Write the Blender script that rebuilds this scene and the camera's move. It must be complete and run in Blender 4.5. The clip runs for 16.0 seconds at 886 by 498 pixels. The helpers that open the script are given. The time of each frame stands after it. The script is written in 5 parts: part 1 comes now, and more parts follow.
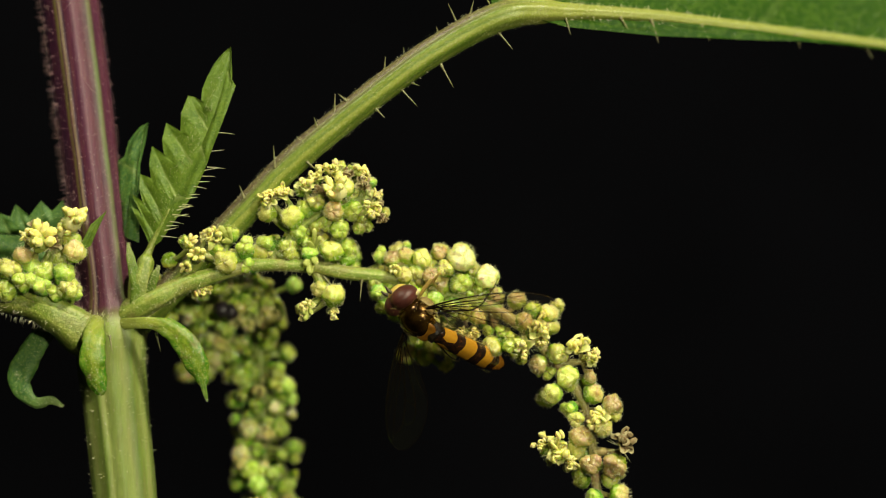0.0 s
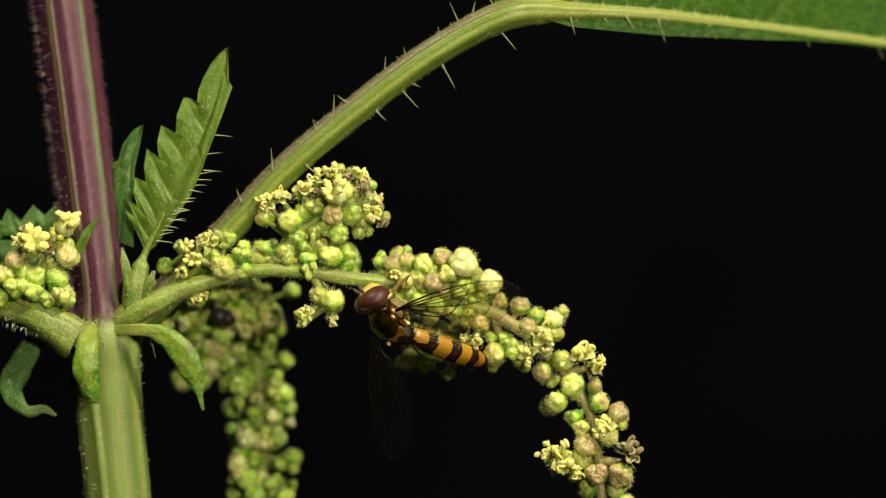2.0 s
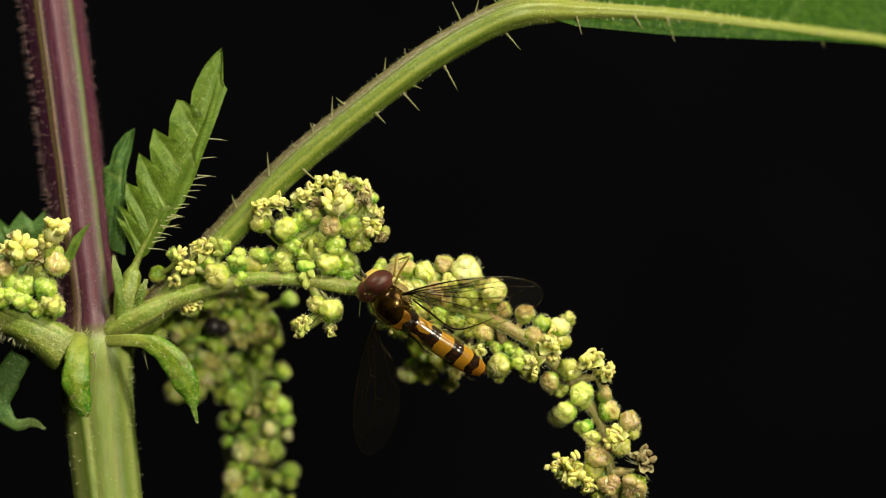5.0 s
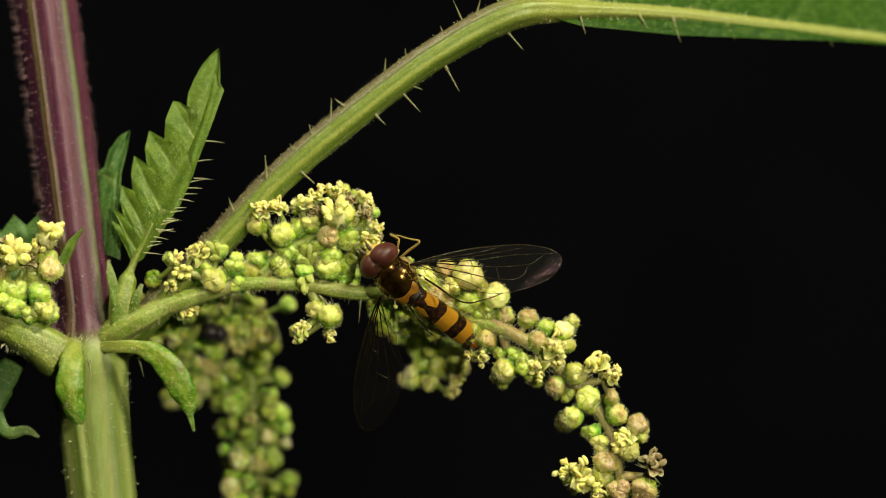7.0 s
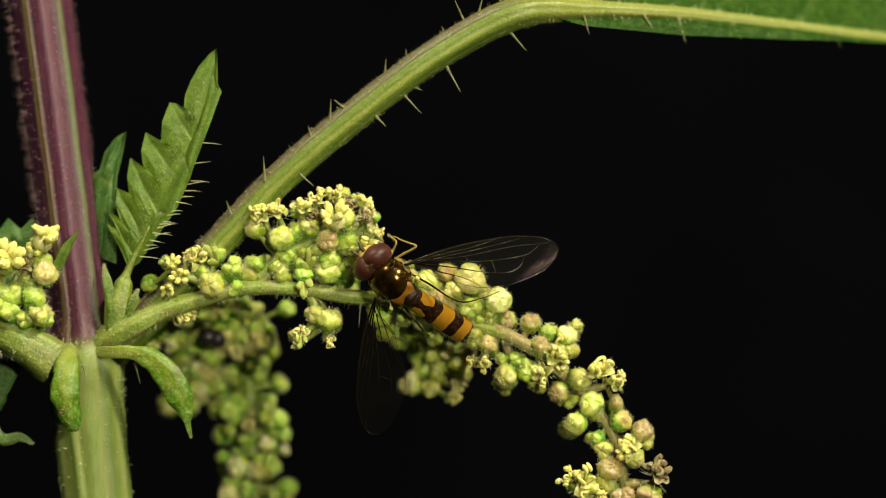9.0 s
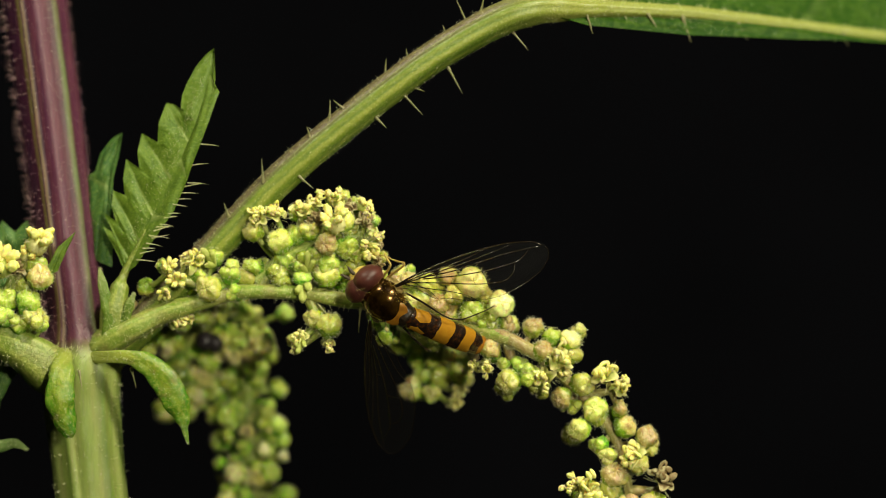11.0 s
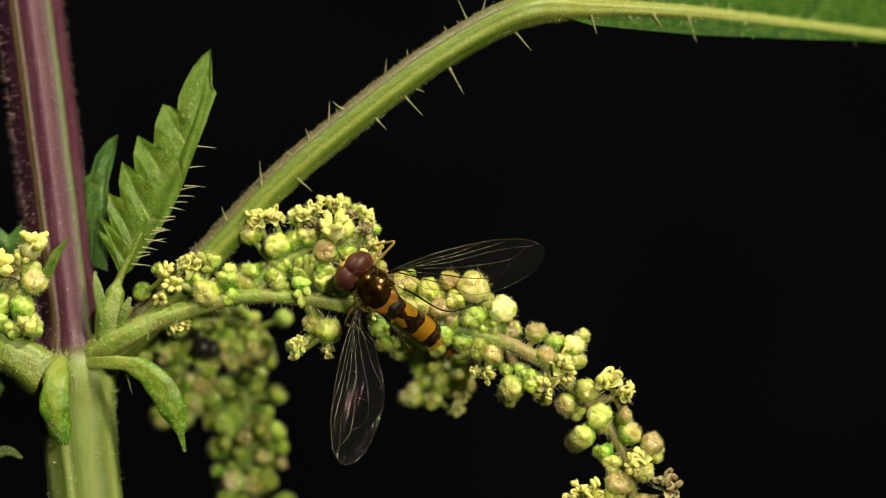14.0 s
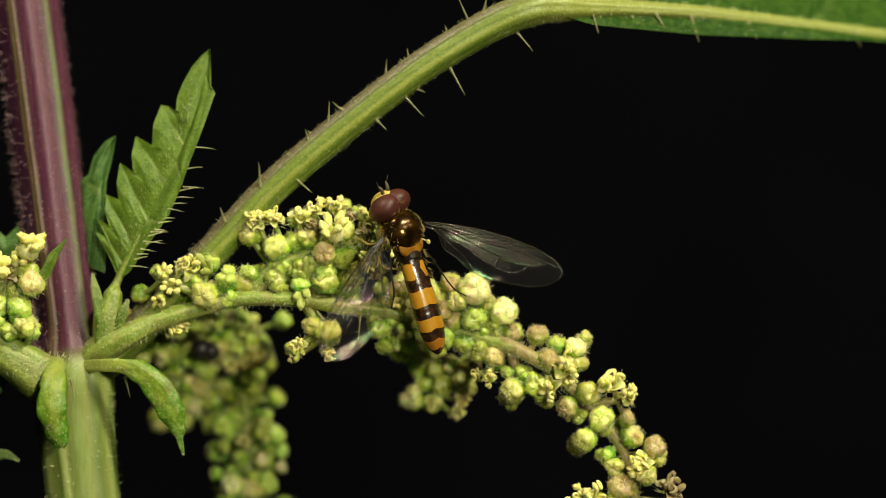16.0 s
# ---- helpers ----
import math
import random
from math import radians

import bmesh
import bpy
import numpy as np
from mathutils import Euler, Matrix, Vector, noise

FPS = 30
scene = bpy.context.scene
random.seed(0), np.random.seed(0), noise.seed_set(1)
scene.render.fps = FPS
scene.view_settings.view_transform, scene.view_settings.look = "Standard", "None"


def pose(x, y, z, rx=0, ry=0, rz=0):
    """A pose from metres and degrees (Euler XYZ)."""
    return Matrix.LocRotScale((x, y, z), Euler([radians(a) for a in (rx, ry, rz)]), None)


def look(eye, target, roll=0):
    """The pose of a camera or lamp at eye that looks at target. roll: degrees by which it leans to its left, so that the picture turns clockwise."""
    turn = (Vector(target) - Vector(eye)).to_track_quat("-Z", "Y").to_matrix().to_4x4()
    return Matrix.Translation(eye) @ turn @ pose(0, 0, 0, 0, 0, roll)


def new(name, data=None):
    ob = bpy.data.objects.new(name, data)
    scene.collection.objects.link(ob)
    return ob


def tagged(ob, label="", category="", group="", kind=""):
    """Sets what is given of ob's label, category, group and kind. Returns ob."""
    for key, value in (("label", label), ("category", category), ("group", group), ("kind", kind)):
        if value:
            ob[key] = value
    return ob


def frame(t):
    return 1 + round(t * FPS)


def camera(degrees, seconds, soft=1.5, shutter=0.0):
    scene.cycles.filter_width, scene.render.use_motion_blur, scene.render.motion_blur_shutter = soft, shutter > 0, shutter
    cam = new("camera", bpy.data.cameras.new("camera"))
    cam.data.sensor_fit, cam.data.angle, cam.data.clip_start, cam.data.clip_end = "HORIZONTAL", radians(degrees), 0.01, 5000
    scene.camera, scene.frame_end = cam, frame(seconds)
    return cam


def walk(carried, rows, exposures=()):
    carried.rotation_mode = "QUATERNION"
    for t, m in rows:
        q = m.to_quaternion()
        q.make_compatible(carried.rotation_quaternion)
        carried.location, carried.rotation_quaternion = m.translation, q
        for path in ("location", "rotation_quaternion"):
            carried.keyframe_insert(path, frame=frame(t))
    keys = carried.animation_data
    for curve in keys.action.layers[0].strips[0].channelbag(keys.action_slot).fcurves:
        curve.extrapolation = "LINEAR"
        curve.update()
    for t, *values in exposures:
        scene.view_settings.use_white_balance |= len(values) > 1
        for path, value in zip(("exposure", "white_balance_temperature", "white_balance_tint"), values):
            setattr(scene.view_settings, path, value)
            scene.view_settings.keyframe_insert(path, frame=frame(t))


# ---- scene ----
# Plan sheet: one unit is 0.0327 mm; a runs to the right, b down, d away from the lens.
U = 0.0327e-3
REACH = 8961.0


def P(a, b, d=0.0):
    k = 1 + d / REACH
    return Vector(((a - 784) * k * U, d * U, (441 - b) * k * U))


# ---- camera: a slow push in on a fixed lens ----
cam = camera(10.0, 16.0, soft=0.5)
plant = tagged(new("nettle_plant"), "stinging nettle with purple ribbed stem, toothed leaves and flowering racemes", "plant")
fly = tagged(new("hoverfly"), "slender hoverfly with black and orange banded abdomen feeding on nettle flowers", "insect")
cam.data.dof.use_dof = True
cam.data.dof.focus_object = fly
cam.data.dof.aperture_fstop = 21.0
PUSH = [(0, 1, 784, 441, 0), (1, 1.0115, 782.6, 436.6, -.01), (2, 1.0233, 781.2, 432.5, -.03),
        (3, 1.0353, 779.8, 428.4, -.05), (4, 1.0474, 778.6, 424.1, -.07), (6.5, 1.0745, 775.8, 414.9, -.13),
        (7.5, 1.0846, 774.7, 411.8, -.14), (8.5, 1.0937, 773.6, 408.8, -.14), (9, 1.098, 773.1, 407.3, -.15),
        (11.5, 1.1197, 770.9, 401.3, -.15), (12.5, 1.1263, 770.2, 399.1, -.16), (13.5, 1.1327, 769.7, 397.1, -.17),
        (14.5, 1.1385, 769.0, 395.6, -.17), (15.5, 1.1432, 768.5, 394.4, -.17), (16, 1.1454, 768.2, 393.7, -.17)]


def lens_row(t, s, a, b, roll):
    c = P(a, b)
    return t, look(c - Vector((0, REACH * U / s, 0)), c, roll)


walk(cam, [lens_row(*r) for r in PUSH])

# ---- world and lamps ----
world = bpy.data.worlds.new("dark_room")
scene.world = world
world.use_nodes = True
world.node_tree.nodes["Background"].inputs[0].default_value = (0.6, 0.7, 1.0, 1)
world.node_tree.nodes["Background"].inputs[1].default_value = 0.001
scene.view_settings.exposure = 0.0


def lamp(name, eye, target, size, watts, colour):
    data = bpy.data.lights.new(name, "AREA")
    data.shape, data.size, data.energy, data.color = "DISK", size, watts, colour
    ob = new(name, data)
    ob.matrix_world = look(eye, target)
    return ob


WARM = (1.0, 0.945, 0.70)
lamp("work_lamp", (0.14, -0.17, 0.22), (0, 0, 0), 0.035, 1.15, WARM)
lamp("work_lamp", (0.11, -0.31, 0.06), (0, 0, 0), 0.03, 0.66, WARM)
lamp("work_lamp", (-0.14, -0.11, 0.255), (0, 0, 0), 0.035, 0.50, WARM)


# ---- materials ----
class Nodes:
    def __init__(self, name):
        self.m = bpy.data.materials.new(name)
        self.m.use_nodes = True
        self.t = self.m.node_tree
        self.p = self.t.nodes["Principled BSDF"]
        self.out = self.t.nodes["Material Output"]

    def add(self, kind, **sets):
        n = self.t.nodes.new(kind)
        for k, v in sets.items():
            if k == "op":
                n.operation = v
            elif k == "blend":
                n.data_type, n.blend_type = "RGBA", v
            elif k == "uv":
                n.uv_map = v
        return n

    def link(self, a, b):
        self.t.links.new(a, b)

    def coord(self, which="Object"):
        return self.add("ShaderNodeTexCoord").outputs[which]

    def noise(self, scale, vec=None, detail=4.0, rough=0.55, stretch=None):
        n = self.add("ShaderNodeTexNoise")
        n.inputs["Scale"].default_value, n.inputs["Detail"].default_value = scale, detail
        n.inputs["Roughness"].default_value = rough
        vec = vec or self.coord()
        if stretch:
            mp = self.add("ShaderNodeMapping")
            mp.inputs["Scale"].default_value = stretch
            self.link(vec, mp.inputs["Vector"])
            vec = mp.outputs[0]
        self.link(vec, n.inputs["Vector"])
        return n.outputs["Fac"]

    def ramp(self, fac, stops, smooth="LINEAR"):
        r = self.add("ShaderNodeValToRGB")
        r.color_ramp.interpolation = smooth
        e = r.color_ramp.elements
        while len(e) < len(stops):
            e.new(0.5)
        for el, (pos, c) in zip(e, stops):
            el.position = pos
            el.color = (*c, 1) if len(c) == 3 else c
        self.link(fac, r.inputs[0])
        return r.outputs[0]

    def grey(self, fac, lo, hi):
        return self.ramp(fac, [(lo, (0, 0, 0)), (hi, (1, 1, 1))])

    def mix(self, fac, a, b, blend="MIX"):
        n = self.add("ShaderNodeMix", blend=blend)
        for sock, v in ((n.inputs[0], fac), (n.inputs[6], a), (n.inputs[7], b)):
            if isinstance(v, (int, float)):
                sock.default_value = v
            elif isinstance(v, tuple):
                sock.default_value = (*v, 1)
            else:
                self.link(v, sock)
        return n.outputs[2]

    def math(self, op, a, b=0.0):
        n = self.add("ShaderNodeMath", op=op)
        for sock, v in ((n.inputs[0], a), (n.inputs[1], b)):
            if isinstance(v, (int, float)):
                sock.default_value = v
            else:
                self.link(v, sock)
        return n.outputs[0]

    def split(self, vec):
        n = self.add("ShaderNodeSeparateXYZ")
        self.link(vec, n.inputs[0])
        return n.outputs

    def random(self):
        return self.add("ShaderNodeObjectInfo").outputs["Random"]

    def bump(self, height, strength=0.4, depth=0.00004):
        b = self.add("ShaderNodeBump")
        b.inputs["Strength"].default_value, b.inputs["Distance"].default_value = strength, depth
        self.link(height, b.inputs["Height"])
        self.link(b.outputs[0], self.p.inputs["Normal"])
        return b

    def done(self, colour, rough=0.5, soft=0.0, spec=0.4, metal=0.0, coat=0.0, leafy=0.0):
        p = self.p
        if isinstance(colour, tuple):
            p.inputs["Base Color"].default_value = (*colour, 1)
        else:
            self.link(colour, p.inputs["Base Color"])
        if isinstance(rough, (int, float)):
            p.inputs["Roughness"].default_value = rough
        else:
            self.link(rough, p.inputs["Roughness"])
        p.inputs["Specular IOR Level"].default_value = spec
        p.inputs["Metallic"].default_value = metal
        p.inputs["Coat Weight"].default_value = coat
        p.inputs["Coat Roughness"].default_value = 0.12
        if soft:
            p.inputs["Subsurface Weight"].default_value = soft
            p.inputs["Subsurface Radius"].default_value = (0.7, 1.0, 0.25)
            p.inputs["Subsurface Scale"].default_value = 0.00034
        if leafy:
            tr = self.add("ShaderNodeBsdfTranslucent")
            if isinstance(colour, tuple):
                tr.inputs[0].default_value = (*colour, 1)
            else:
                self.link(colour, tr.inputs[0])
            mx = self.add("ShaderNodeMixShader")
            mx.inputs[0].default_value = leafy
            self.link(p.outputs[0], mx.inputs[1])
            self.link(tr.outputs[0], mx.inputs[2])
            self.link(mx.outputs[0], self.out.inputs[0])
        return self.m


def mat_stem():
    n = Nodes("nettle_stem")
    u, v, _ = n.split(n.coord("UV"))
    wob = n.math("MULTIPLY", n.math("SUBTRACT", n.noise(260, detail=2), 0.5), 0.03)
    uu = n.math("ADD", u, wob)
    purple, dark = (0.060, 0.009, 0.038), (0.022, 0.004, 0.026)
    rose, cream, pale = (0.098, 0.026, 0.048), (0.145, 0.125, 0.035), (0.12, 0.155, 0.06)
    olive = (0.15, 0.11, 0.045)
    up = n.ramp(uu, [(0.0, purple), (0.25, dark), (0.36, dark), (0.407, purple), (0.416, cream), (0.430, cream), (0.438, dark), (0.446, olive), (0.462, dark), (0.475, rose),
                     # lighter mauve at 0.525 is a soft sheen painted into the stripe
                     (0.505, purple), (0.525, (0.125, 0.042, 0.07)), (0.55, rose), (0.588, (0.07, 0.03, 0.04)), (0.603, pale), (0.620, pale), (0.632, purple),
                     (0.70, rose), (0.75, dark)])
    green, light, deep = (0.19, 0.26, 0.05), (0.26, 0.32, 0.085), (0.125, 0.19, 0.032)
    streak = n.grey(n.noise(1500, stretch=(1, 1, 0.06), detail=5), 0.42, 0.62)
    up = n.mix(n.math("MULTIPLY", streak, 0.4), up, (0.085, 0.022, 0.045))
    lines = n.noise(1.0, n.coord("UV"), detail=6, rough=0.65, stretch=(110, 5, 1))
    up = n.mix(n.grey(lines, 0.50, 0.66), up, n.mix(0.22, up, (0.22, 0.13, 0.12)))
    up = n.mix(n.math("MULTIPLY", n.ramp(lines, [(0.34, (1, 1, 1)), (0.46, (0, 0, 0))]), 0.7), up, n.mix(0.6, up, (0.02, 0.006, 0.02)))
    low = n.ramp(uu, [(0.0, green), (0.30, deep), (0.36, light), (0.40, green), (0.43, deep), (0.46, light), (0.52, green),
                      (0.56, light), (0.60, deep), (0.63, green), (0.66, light), (0.72, deep), (0.8, green)])
    tops = n.math("ADD", v, n.math("MULTIPLY", n.math("SUBTRACT", n.noise(900, stretch=(1, 1, 0.25)), 0.5), 0.05))
    col = n.mix(n.grey(tops, 0.535, 0.60), low, up)
    col = n.mix(n.math("MULTIPLY", n.grey(n.noise(2500, stretch=(1, 1, 0.12), detail=6), 0.4, 0.66), 0.5), col,
                n.mix(0.3, col, (0.26, 0.09, 0.09)))
    # pale dots: tiny glints painted onto the skin
    col = n.mix(n.grey(n.noise(14000, detail=2), 0.68, 0.74), col, (0.5, 0.42, 0.36))
    thread = n.noise(9000, stretch=(1, 1, 0.08), detail=4, rough=0.7)
    col = n.mix(n.math("MULTIPLY", n.grey(thread, 0.50, 0.58), 0.25), col, n.mix(0.5, col, (0.015, 0.012, 0.012)))
    n.bump(n.math("ADD", thread, n.noise(6500, stretch=(1, 1, 0.4), detail=6)), 0.4, 0.00005)
    return n.done(col, 0.42, soft=0.1, spec=0.32)


def mat_stalk(name, green, light, blush, mottle=0.7, grain=0.6, relief=0.9, edge=None):
    n = Nodes(name)
    u, v, _ = n.split(n.coord("UV"))
    st = n.math("SINE", n.math("MULTIPLY", u, 44.0))
    col = n.mix(n.grey(st, 0.2, 0.95), green, light)
    col = n.mix(n.math("MULTIPLY", n.grey(n.noise(1800, detail=5), 0.42, 0.62), mottle), col, green)
    col = n.mix(n.math("MULTIPLY", n.grey(n.noise(800, detail=5), 0.44, 0.62), mottle), col, blush)
    if edge:
        wob = n.math("ADD", u, n.math("MULTIPLY", n.math("SUBTRACT", n.noise(1.0, n.coord("UV"), detail=5, stretch=(14, 40, 1)), 0.5), 0.05))
        # yellow rib stripe has the ridge's highlight put into its colour
        deep, yellow, groove = (0.07, 0.14, 0.012), (0.24, 0.275, 0.035), (0.15, 0.16, 0.06)
        band = n.ramp(wob, [(0.14, deep), (0.20, edge), (0.375, edge), (0.395, groove), (0.42, (0.11, 0.10, 0.04)), (0.445, green), (0.475, light),
                            (0.505, green), (0.525, yellow), (0.555, yellow), (0.585, green), (0.63, deep), (0.66, light), (0.70, deep)])
        fade = n.ramp(v, [(0.50, (0.85, 0.85, 0.85)), (0.60, (0, 0, 0))])
        col = n.mix(n.ramp(v, [(0.50, (0, 0, 0)), (0.60, (0.8, 0.8, 0.8))]), col, (0.26, 0.28, 0.055))
        col = n.mix(fade, col, band)
    streak = n.noise(1.0, n.coord("UV"), detail=5, stretch=(60, 9, 1))
    col = n.mix(n.math("MULTIPLY", n.grey(streak, 0.42, 0.62), 0.4), col, n.mix(0.4, col, light))
    col = n.mix(n.math("MULTIPLY", n.grey(n.noise(8000, detail=4), 0.48, 0.60), grain), col, n.mix(0.4, col, (0.62, 0.60, 0.22)))
    col = n.mix(n.grey(n.noise(16000, detail=2), 0.70, 0.76), col, (0.6, 0.62, 0.4))
    n.bump(n.noise(5500, detail=6, rough=0.6), relief, 0.00006)
    return n.done(col, 0.36, soft=0.2, spec=0.5)


def mat_leaf(name, deep, light, rough=0.5, leafy=0.25, fine=9000, vein_share=0.5, speckle=0.55, gloss=0.4):
    n = Nodes(name)
    u, v, _ = n.split(n.coord("UV"))
    col = n.mix(n.grey(n.noise(1500), 0.35, 0.7), deep, light)
    vein = n.grey(v, 0.55, 1.0)
    col = n.mix(n.math("MULTIPLY", vein, vein_share), col, (0.34, 0.42, 0.13))
    col = n.mix(n.math("MULTIPLY", n.grey(n.noise(fine, detail=3), 0.48, 0.58), speckle), col, n.mix(0.45, col, (0.30, 0.42, 0.06)))
    col = n.mix(n.grey(n.noise(15000, detail=1), 0.71, 0.76), col, (0.6, 0.65, 0.4))
    n.bump(n.noise(fine, detail=4), 0.7, 0.00006)
    return n.done(col, rough, spec=gloss, leafy=leafy)


def mat_stipule():
    n = Nodes("stipule_skin")
    u, v, _ = n.split(n.coord("UV"))
    side = n.math("ABSOLUTE", n.math("SUBTRACT", u, 0.5))
    wob = n.math("MULTIPLY", n.math("SUBTRACT", n.noise(2500, detail=4), 0.5), 0.22)
    edge = n.grey(n.math("ADD", n.math("ADD", side, wob), n.math("MULTIPLY", v, 0.30)), 0.10, 0.30)
    col = n.mix(edge, (0.38, 0.46, 0.035), (0.05, 0.22, 0.008))
    col = n.mix(n.math("MULTIPLY", n.grey(n.noise(1700, detail=6, rough=0.65), 0.44, 0.58), 0.75), col, (0.13, 0.28, 0.014))
    col = n.mix(n.math("MULTIPLY", n.grey(n.noise(5200, detail=5, rough=0.7), 0.50, 0.60), 0.5), col, (0.46, 0.50, 0.09))
    col = n.mix(n.math("MULTIPLY", n.grey(n.noise(1100, detail=4), 0.56, 0.66), 0.45), col, (0.22, 0.13, 0.05))
    col = n.mix(n.math("MULTIPLY", n.ramp(v, [(0.12, (1, 1, 1)), (0.38, (0, 0, 0))]), 0.8), col, (0.40, 0.44, 0.10))
    # gloss specks painted in as pale colour
    col = n.mix(n.grey(n.noise(15000, detail=1), 0.68, 0.74), col, (0.6, 0.6, 0.3))
    veins = n.noise(1.0, n.coord("UV"), detail=4, stretch=(40, 4, 1))
    col = n.mix(n.math("MULTIPLY", n.grey(veins, 0.45, 0.62), 0.3), col, n.mix(0.5, col, (0.36, 0.42, 0.06)))
    n.bump(n.math("ADD", n.math("MULTIPLY", veins, 0.4), n.noise(7000, detail=6, rough=0.65)), 0.5, 0.00008)
    return n.done(col, 0.26, spec=0.6, leafy=0.28)


def mat_bud(name, base, mid, tip, lo=-0.2, hi=0.8, russet=0.9):
    n = Nodes(name)
    x, y, z = n.split(n.coord("Object"))
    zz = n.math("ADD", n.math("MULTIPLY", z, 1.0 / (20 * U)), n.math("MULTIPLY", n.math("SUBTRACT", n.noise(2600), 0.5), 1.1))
    # bud's own green to cream; the deep base also stands in for shade
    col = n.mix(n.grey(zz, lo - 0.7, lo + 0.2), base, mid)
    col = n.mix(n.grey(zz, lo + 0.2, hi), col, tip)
    col = n.mix(n.math("MULTIPLY", n.grey(n.noise(3800, detail=4), 0.5, 0.66), 0.4), col, n.mix(0.5, col, (0.22, 0.30, 0.02)))
    col = n.mix(n.math("MULTIPLY", n.grey(n.noise(8200, detail=4, rough=0.7), 0.50, 0.60), 0.6), col, n.mix(0.55, col, (0.82, 0.78, 0.30)))
    col = n.mix(n.math("MULTIPLY", n.grey(n.noise(7000, detail=5, rough=0.7), 0.56, 0.66), 0.35), col, (0.14, 0.20, 0.015))
    rust = n.math("MULTIPLY", n.grey(n.noise(2400, detail=5, rough=0.7), 0.50, 0.62), n.grey(zz, 0.1, 0.9))
    col = n.mix(n.math("MULTIPLY", rust, n.math("MULTIPLY", n.random(), russet)), col, (0.38, 0.20, 0.08))
    hsv = n.add("ShaderNodeHueSaturation")
    n.link(n.math("ADD", 0.480, n.math("MULTIPLY", n.random(), 0.036)), hsv.inputs["Hue"])
    n.link(n.math("ADD", 0.75, n.math("MULTIPLY", n.random(), 0.5)), hsv.inputs["Value"])
    n.link(col, hsv.inputs["Color"])
    vor = n.add("ShaderNodeTexVoronoi")
    vor.inputs["Scale"].default_value = 11000
    n.link(n.coord(), vor.inputs["Vector"])
    grain = n.math("ADD", n.math("MULTIPLY", vor.outputs["Distance"], -0.6), n.noise(5200, detail=7, rough=0.65))
    n.bump(grain, 0.42, 0.00007)
    return n.done(hsv.outputs[0], 0.26, soft=0.75, spec=0.7, coat=0.1)


def mat_plain(name, a, b, scale=6000, rough=0.5, soft=0.0, spec=0.4, bump=0.4, coat=0.0, metal=0.0):
    n = Nodes(name)
    col = n.mix(n.grey(n.noise(scale), 0.35, 0.68), a, b)
    col = n.mix(n.math("MULTIPLY", n.grey(n.noise(scale * 4), 0.4, 0.7), 0.3), col, a)
    n.bump(n.noise(scale * 3), bump, 0.00003)
    return n.done(col, rough, soft=soft, spec=spec, coat=coat, metal=metal)


def mat_tepal(name, body, margin):
    n = Nodes(name)
    u, v, _ = n.split(n.coord("UV"))
    side = n.math("ABSOLUTE", n.math("SUBTRACT", u, 0.5))
    rim = n.math("MAXIMUM", n.grey(n.math("ADD", side, n.math("MULTIPLY", n.math("SUBTRACT", n.noise(6000), 0.5), 0.3)), 0.26, 0.42), n.grey(v, 0.75, 0.92))
    col = n.mix(n.grey(n.noise(5000), 0.35, 0.7), body, n.mix(0.4, body, margin))
    col = n.mix(rim, col, margin)
    n.bump(n.noise(9000, detail=5), 0.5, 0.00004)
    return n.done(col, 0.55, spec=0.3, leafy=0.3)


def mat_abdomen():
    n = Nodes("banded_abdomen")
    u, v, _ = n.split(n.coord("UV"))
    side = n.math("ABSOLUTE", n.math("SUBTRACT", u, 0.5))
    wob = n.math("MULTIPLY", n.math("SUBTRACT", n.noise(2600, detail=3), 0.5), 0.03)
    scallop = n.math("MULTIPLY", n.math("ABSOLUTE", n.math("SINE", n.math("MULTIPLY", side, 12.0))), -0.022)
    vv = n.math("ADD", n.math("ADD", v, wob), n.math("ADD", scallop, n.math("MULTIPLY", side, 0.06)))
    orange, ochre, black = (0.42, 0.205, 0.014), (0.32, 0.13, 0.012), (0.012, 0.007, 0.005)
    bands = n.ramp(vv, [(0.0, black), (0.075, orange), (0.235, black), (0.355, orange), (0.515, black), (0.635, orange),
                        (0.755, black), (0.85, ochre), (0.94, black)], "CONSTANT")
    line = n.math("MULTIPLY", n.math("LESS_THAN", side, n.math("ADD", 0.035, n.math("ABSOLUTE", n.math("MULTIPLY", n.math("SUBTRACT", vv, 0.15), 0.55)))), n.math("LESS_THAN", vv, 0.26))
    col = n.mix(line, bands, black)
    col = n.mix(n.math("MULTIPLY", n.grey(n.noise(4500), 0.4, 0.7), 0.35), col, n.mix(0.5, col, (0.25, 0.07, 0.0)))
    n.bump(n.noise(9000, detail=4), 0.35, 0.00003)
    return n.done(col, 0.24, soft=0.08, spec=0.55, coat=0.4)


def mat_eye():
    n = Nodes("compound_eye")
    v = n.add("ShaderNodeTexVoronoi")
    v.inputs["Scale"].default_value = 26000
    n.link(n.coord(), v.inputs["Vector"])
    col = n.mix(n.grey(n.noise(1400, detail=2), 0.35, 0.65), (0.056, 0.016, 0.011), (0.088, 0.026, 0.019))
    n.bump(v.outputs["Distance"], 0.25, 0.00002)
    return n.done(col, 0.42, spec=0.35)


def mat_thorax():
    n = Nodes("bronze_thorax")
    col = n.mix(n.grey(n.noise(1500), 0.35, 0.7), (0.03, 0.013, 0.002), (0.17, 0.085, 0.012))
    n.bump(n.noise(12000, detail=3), 0.3, 0.00002)
    return n.done(col, 0.2, spec=0.8, metal=0.85, coat=0.06)


